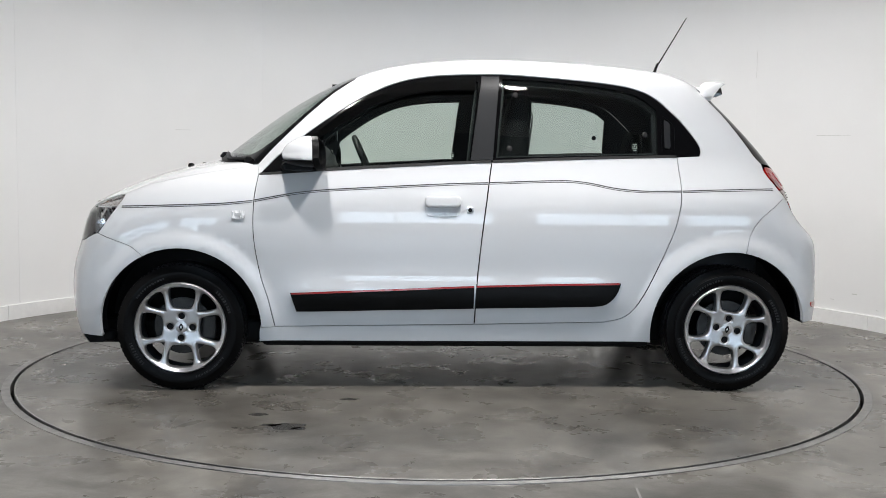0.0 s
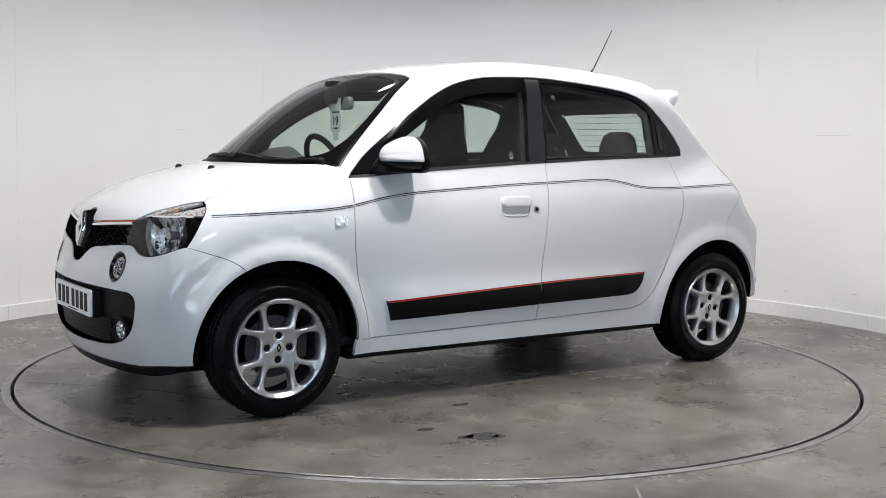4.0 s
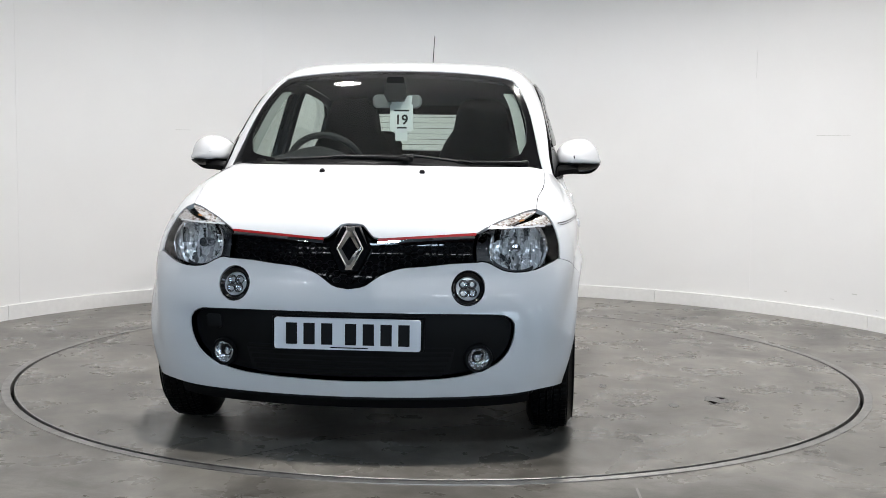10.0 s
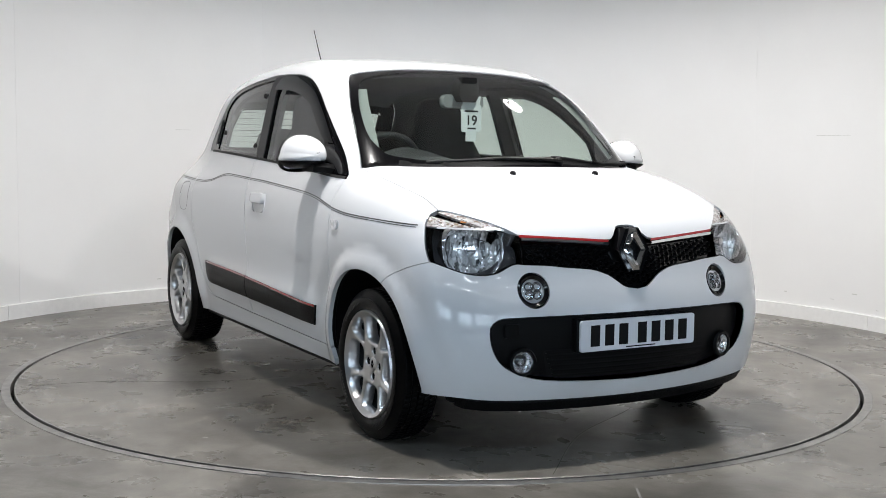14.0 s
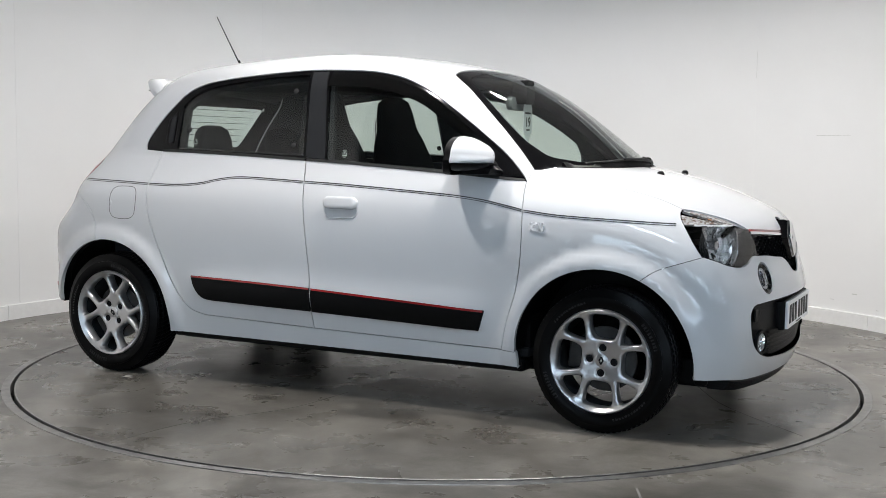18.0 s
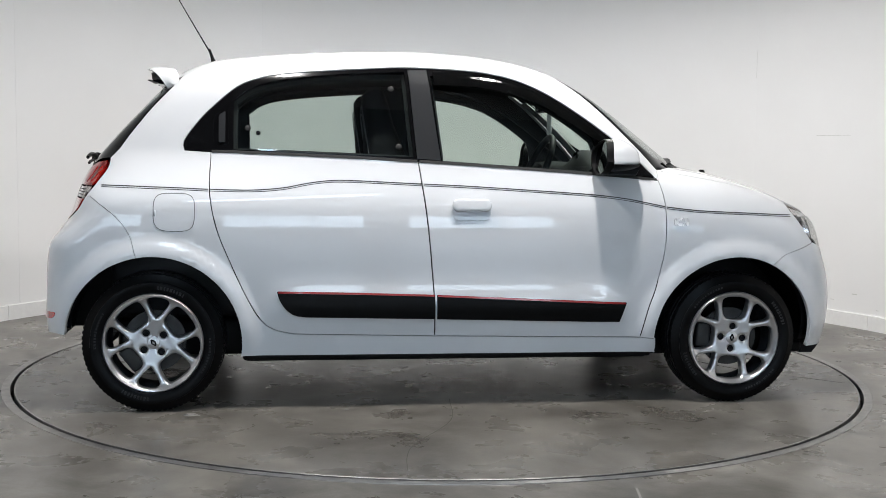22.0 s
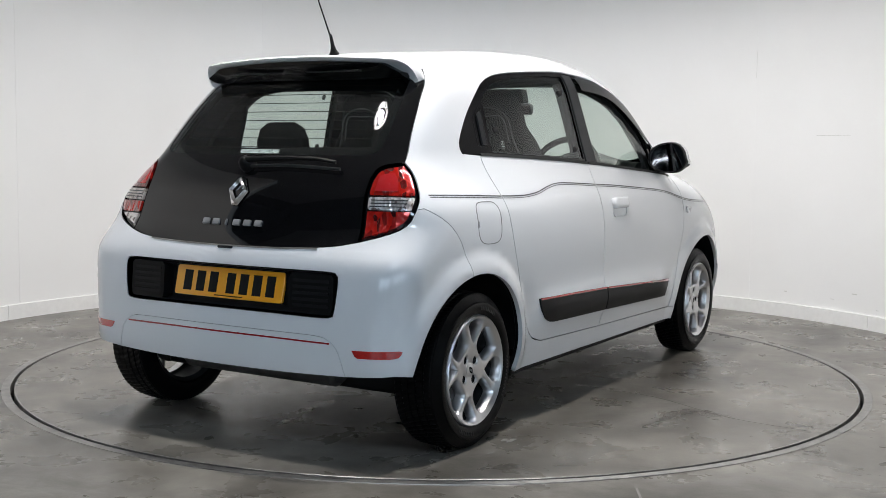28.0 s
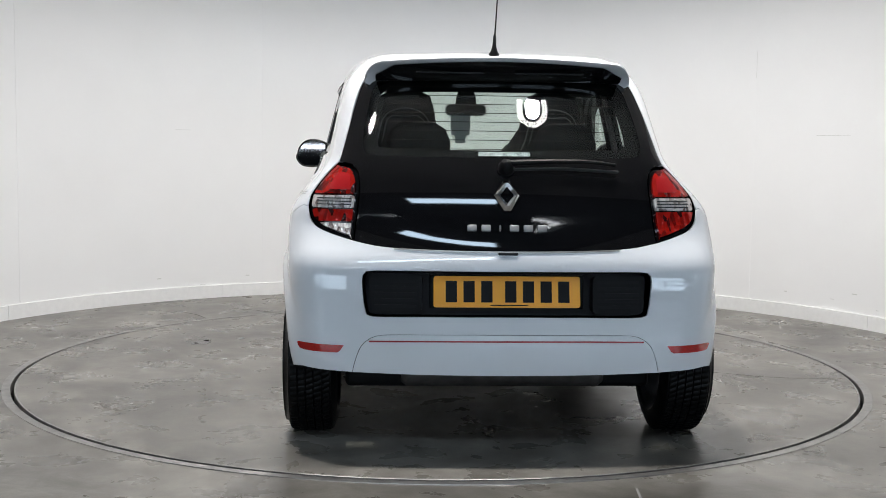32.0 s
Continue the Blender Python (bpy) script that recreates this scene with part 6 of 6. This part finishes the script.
single("headlining", shell(whole(loop(screen_top[::-1], roof_seam, roof_tail)), "p", step=0.07, gap=-0.01, deep=0, off=-0.035), HEADLINER, CAR, "grey roof lining")
single("tailgate_trim", shell(whole(hatch_half), "r", [rear_pane], step=0.06, gap=0.004, deep=0, hole_gap=-0.045, off=-0.03), DEEP, tailgate)
single("bonnet_lining", shell(bonnet_loop, "p", step=0.07, gap=0.004, deep=0, off=-0.03), INK, bonnet)
single("bumper_core", shell(nose_loop, "n", [fog_hole, mirror(fog_hole)], step=0.06, gap=0.004, deep=0, hole_gap=-0.01, off=-0.060), INK, bumper)
single("bumper_core", shell(rear_loop, "r", step=0.06, gap=0.004, deep=0, off=-0.060), INK, rear_bumper)

bm = bmesh.new()
box(bm, (-0.86, -0.68, 0.25), (0.90, 0.68, 0.29), 0.01)
box(bm, (-1.45, -0.56, 0.36), (-0.84, 0.56, 0.66), 0.03)
part("cabin_floor", bm, TRIM, CAR)
bm = bmesh.new()
box(bm, (0.86, -0.66, 0.28), (0.90, 0.66, 0.98), 0.01)
part("bulkhead", bm, INK, CAR)
bm = bmesh.new()
box(bm, (-1.42, -0.52, 0.945), (-0.98, 0.52, 0.965), 0.008)
part("parcel_shelf", bm, TRIM, CAR, "dark parcel shelf")

# pale trim inside the windscreen pillars
PALE_TRIM = material("pale_pillar_trim", (0.22, 0.23, 0.23), 0.7, bump=0.2, scale=400)
post = line("t", [beside(x, 0.055) for x in (0.90, 0.86, 0.80, 0.72, 0.64, 0.57)])
V, F, N = ribbon(post, 0.050, -0.034, 0.004)
both("pillar_trim", (V, F, N), PALE_TRIM, CAR, "pale inner windscreen pillar")

# dashboard
bm = bmesh.new()
rows = []
for s in np.linspace(-1, 1, 33):
    y = 0.655 * s
    lift = 0.068 * math.exp(-((y + 0.35) / 0.16) ** 2)
    front = 1.03 - 0.20 * s * s
    rows.append([(front, y, 1.005), (0.86, y, 1.030), (0.74, y, 1.045 + lift * 0.8), (0.66, y, 1.040 + lift), (0.615, y, 1.015 + lift * 0.7), (0.60, y, 0.97), (0.635, y, 0.90), (0.62, y, 0.78), (0.70, y, 0.62), (0.88, y, 0.62)])
loft(bm, rows)
dash = part("dashboard", bm, TRIM, CAR, "dark dashboard", smooth=50)
bm = bmesh.new()
box(bm, (0.592, 0.0 - 0.11, 0.83), (0.625, 0.11, 0.985), 0.012)
part("centre_screen", bm, PIANO, dash)
bm = bmesh.new()
lathe(bm, [(0.001, 0.0), (0.055, 0.0), (0.062, 0.010), (0.055, 0.012)], 32, Matrix.Translation((0.625, -0.35, 1.035)) @ pose(0, 0, 0, 0, -75, 0), cap=False)
part("dial", bm, PIANO, dash, "round instrument dial")
for y in (-0.58, 0.58):
    bm = bmesh.new()
    lathe(bm, [(0.001, -0.004), (0.034, 0.0), (0.042, 0.010), (0.046, 0.004)], 28, Matrix.Translation((0.60, y, 0.96)) @ pose(0, 0, 0, 0, -90, 0), cap=False)
    part("air_vent", bm, PAINT, dash, "round air vent with a white ring")

# steering wheel, right-hand drive
wheel_m = Matrix.Translation((0.435, -0.35, 0.995)) @ pose(0, 0, 0, 0, -66, 0)
bm = bmesh.new()
tube(bm, [wheel_m @ Vector((0.182 * math.cos(a), 0.182 * math.sin(a), 0)) for a in np.linspace(0, 2 * math.pi, 56, False)], 0.0155, 12, closed=True)
sw = part("steering_wheel", bm, TRIM, CAR, "black steering wheel", smooth=60)
bm = bmesh.new()
bmesh.ops.create_uvsphere(bm, u_segments=24, v_segments=12, radius=1.0, matrix=wheel_m @ Matrix.Translation((-0.01, 0, -0.005)) @ Matrix.Diagonal((0.062, 0.072, 0.03, 1)))
part("hub", bm, TRIM, sw, smooth=60)
for a in (90, 270, 180):
    bm = bmesh.new()
    box(bm, (0.05, -0.02, -0.015), (0.176, 0.02, 0.005), 0.006, wheel_m @ pose(0, 0, 0, 0, 0, a))
    part("spoke", bm, TRIM, sw)
bm = bmesh.new()
tube(bm, [(0.435, -0.35, 0.99), (0.62, -0.35, 0.92)], 0.035, 16)
part("column", bm, TRIM, sw)


def ellipse(c, w, h, turn, n=28, p=0.62):
    """A rounded cushion section: across y and along a direction in the x-z plane."""
    out = []
    d = (math.cos(radians(turn)), math.sin(radians(turn)))
    for i in range(n):
        t = 2 * math.pi * i / n
        a, b = math.copysign(abs(math.cos(t)) ** p, math.cos(t)) * w / 2, math.copysign(abs(math.sin(t)) ** p, math.sin(t)) * h / 2
        out.append((c[0] + d[0] * b, c[1] + a, c[2] + d[1] * b))
    return out


PIPE = material("seat_piping", (0.10, 0.10, 0.105), 0.7)
for side in (1, -1):
    y = 0.345 * side
    st = new("front_seat")
    st.parent, st.location = CAR, CAR_AT + Vector((0.005, 0, 0))
    bm = bmesh.new()
    loft(bm, [ellipse((x, y, z), w, h, 90) for x, z, w, h in ((-0.20, 0.60, 0.40, 0.10), (-0.17, 0.605, 0.46, 0.16), (0.05, 0.61, 0.50, 0.17), (0.22, 0.635, 0.49, 0.16), (0.29, 0.635, 0.44, 0.10))])
    part("cushion", bm, FABRIC, st, "dark fabric seat cushion", smooth=60)
    bm = bmesh.new()
    loft(bm, [ellipse((x, y, z), w, h, 12) for x, z, w, h in ((-0.17, 0.60, 0.42, 0.10), (-0.19, 0.66, 0.50, 0.19), (-0.225, 0.85, 0.52, 0.19), (-0.26, 1.02, 0.48, 0.19), (-0.285, 1.13, 0.39, 0.16), (-0.30, 1.20, 0.30, 0.135), (-0.315, 1.29, 0.270, 0.12), (-0.325, 1.345, 0.235, 0.10), (-0.33, 1.368, 0.15, 0.05))])
    back_ = part("backrest", bm, FABRIC, st, "dark one-piece backrest with built-in headrest", smooth=60)
    for k in (0.86, 0.70):
        bm = bmesh.new()
        pts = [(-0.225 + 0.0 - 0.088, y - 0.21 * k, 0.80), (-0.262 - 0.078, y - 0.20 * k, 1.02), (-0.292 - 0.066, y - 0.15 * k, 1.14), (-0.318 - 0.056, y - 0.11 * k, 1.26 - 0.05 * (1 - k)), (-0.322 - 0.052, y, 1.325 - 0.25 * (1 - k)),
               (-0.318 - 0.056, y + 0.11 * k, 1.26 - 0.05 * (1 - k)), (-0.292 - 0.066, y + 0.15 * k, 1.14), (-0.262 - 0.078, y + 0.20 * k, 1.02), (-0.225 - 0.088, y + 0.21 * k, 0.80)]
        tube(bm, [tuple(q) for q in curve(pts, 0.03)], 0.003, 6)
        part("piping", bm, PIPE, back_, "thin grey piping")
bench = new("rear_bench")
bench.parent, bench.location = CAR, CAR_AT
bm = bmesh.new()
loft(bm, [ellipse((x, 0, z), w, h, 90) for x, z, w, h in ((-0.96, 0.60, 1.10, 0.12), (-0.92, 0.62, 1.16, 0.18), (-0.60, 0.64, 1.16, 0.18), (-0.50, 0.64, 1.10, 0.12))])
part("cushion", bm, FABRIC, bench, smooth=60)
for side in (1, -1):
    bm = bmesh.new()
    loft(bm, [ellipse((x, 0.285 * side, z), w, h, 15) for x, z, w, h in ((-0.90, 0.62, 0.50, 0.10), (-0.93, 0.70, 0.54, 0.15), (-0.985, 0.92, 0.53, 0.14), (-1.01, 0.985, 0.48, 0.08))])
    part("backrest", bm, FABRIC, bench, smooth=60)
    bm = bmesh.new()
    loft(bm, [ellipse((x, 0.30 * side, z), w, h, 10) for x, z, w, h in ((-1.00, 0.99, 0.20, 0.05), (-1.00, 1.04, 0.26, 0.09), (-1.01, 1.13, 0.26, 0.09), (-1.015, 1.18, 0.22, 0.075), (-1.02, 1.205, 0.14, 0.04))])
    part("headrest", bm, FABRIC, bench, "low dark headrest", smooth=60)

# inner mirror, sensor block, hanging card
bm = bmesh.new()
loft(bm, [[(0.535 + d, 0.0 + x * k, 1.318 + y * k) for x, y in rounded(0.225, 0.062, 0.024)] for k, d in ((0.92, 0.022), (1.0, 0.012), (1.0, 0.0), (0.96, -0.004))])
MIRROR_GREY = material("mirror_back", (0.20, 0.205, 0.21), 0.5)
im = part("inner_mirror", bm, MIRROR_GREY, CAR, "grey rear-view mirror", smooth=40)
bm = bmesh.new()
loft(bm, [[(0.530 + d, x, 1.318 + y) for x, y in rounded(0.210, 0.052, 0.022)] for d in (0.0, -0.001)])
part("mirror_glass", bm, CHROME, im)
bm = bmesh.new()
loft(bm, [[(0.57 + dx, y * k, z) for dx, y in ((-0.03, -0.05), (0.04, -0.045), (0.04, 0.045), (-0.03, 0.05))] for z, k, in ((1.315, 0.8), (1.345, 1.15), (1.39, 1.05), (1.425, 0.8))])
part("sensor_cover", bm, BLACK, im)
SHEET = glass("clear_sleeve", (0.86, 0.88, 0.9), 1.2, 0.1)
cardm = Matrix(((0, 0, 1, 0.585), (1, 0, 0, 0.026), (0, 1, 0, 1.243), (0, 0, 0, 1)))
bm = bmesh.new()
loft(bm, [[cardm @ Vector((x, y, z)) for x, y in rounded(0.105, 0.125, 0.010)] for z in (0.0, 0.0015)])
card = part("price_card", bm, CARD, CAR, "white card with a printed number hanging from the mirror")
bm = bmesh.new()
loft(bm, [[cardm @ Vector((x, y, -0.001 + z)) for x, y in ((-0.028, -0.105), (0.028, -0.105), (0.028, -0.06), (0.05, 0.10), (-0.05, 0.10), (-0.028, -0.06))] for z in (0.0, 0.0008)])
part("sleeve", bm, CARD, card)
bm = bmesh.new()
box(bm, (-0.036, 0.028, 0.0016), (0.036, 0.036, 0.0022), 0, cardm)
part("printed_bar", bm, INK, card)
bm = bmesh.new()
box(bm, (-0.020, -0.050, 0.0016), (0.024, -0.042, 0.0022), 0, cardm)
part("printed_bar", bm, GREY, card)
fc = bpy.data.curves.new("number", "FONT")
fc.body, fc.size, fc.align_x, fc.extrude = "19", 0.062, "CENTER", 0.0004
fc.offset = 0.0012
tmp = new("number_text", fc)
bpy.context.view_layer.update()
me = bpy.data.meshes.new_from_object(tmp.evaluated_get(bpy.context.evaluated_depsgraph_get()))
bpy.data.objects.remove(tmp)
me.materials.clear()
me.materials.append(INK)
num = new("printed_number", me)
num.parent = card
num.matrix_basis = cardm @ pose(0, -0.030, 0.0022)

# front wipers and cowl
cowl = line("t", [(1.150, 0.0), (1.128, 0.2), (1.078, 0.40), (0.995, 0.55)])
cowlP = np.vstack([mirror(cowl), cowl[1:]])
V, F, N = ribbon(cowlP, 0.05, -0.001, 0.004)
part_mesh("scuttle_panel", mesh_of("scuttle_panel", V, F, BLACK, N), CAR, "black scuttle panel below the windscreen")
def at_base(y, back):
    """A place of the windscreen a little behind the bonnet's rear edge."""
    return (np.interp(abs(y), bonnet_rear[:, 1], bonnet_rear[:, 0]) - back, y)


for y0, y1 in ((-0.45, 0.13), (0.10, 0.60)):
    P = line("t", [at_base(y0 + (y1 - y0) * k, 0.052 - 0.02 * k) for k in (0, 0.25, 0.5, 0.75, 1.0)])
    bm = bmesh.new()
    tube(bm, [tuple(p + n * 0.006) for p, n in zip(P, normals(P))], 0.0045, 8)
    w = part("wiper_blade", bm, SEAL, CAR, "black windscreen wiper")
    Q = line("t", [at_base(y0 + (y1 - y0) * k, 0.040 - 0.03 * (k - 0.45)) for k in (0.45, 0.7, 1.0)])
    bm = bmesh.new()
    tube(bm, [tuple(p + n * 0.012) for p, n in zip(Q, normals(Q))], [0.004 + 0.004 * i / len(Q) for i in range(len(Q))], 8)
    part("arm", bm, BLACK, w)
    q = onto("t", [at_base(y1, 0.034)])[0]
    bm = bmesh.new()
    lathe(bm, [(0.018, -0.02), (0.018, 0.012), (0.012, 0.02), (0.001, 0.022)], 18, Matrix.Translation(q))
    part("pivot", bm, BLACK, w)


def motions():
    rows = [(t, pose(0, 0, 0, 0, 0, a)) for t, a in TURN]
    walk(CAR, rows)
    walk(TABLE, rows)


motions()
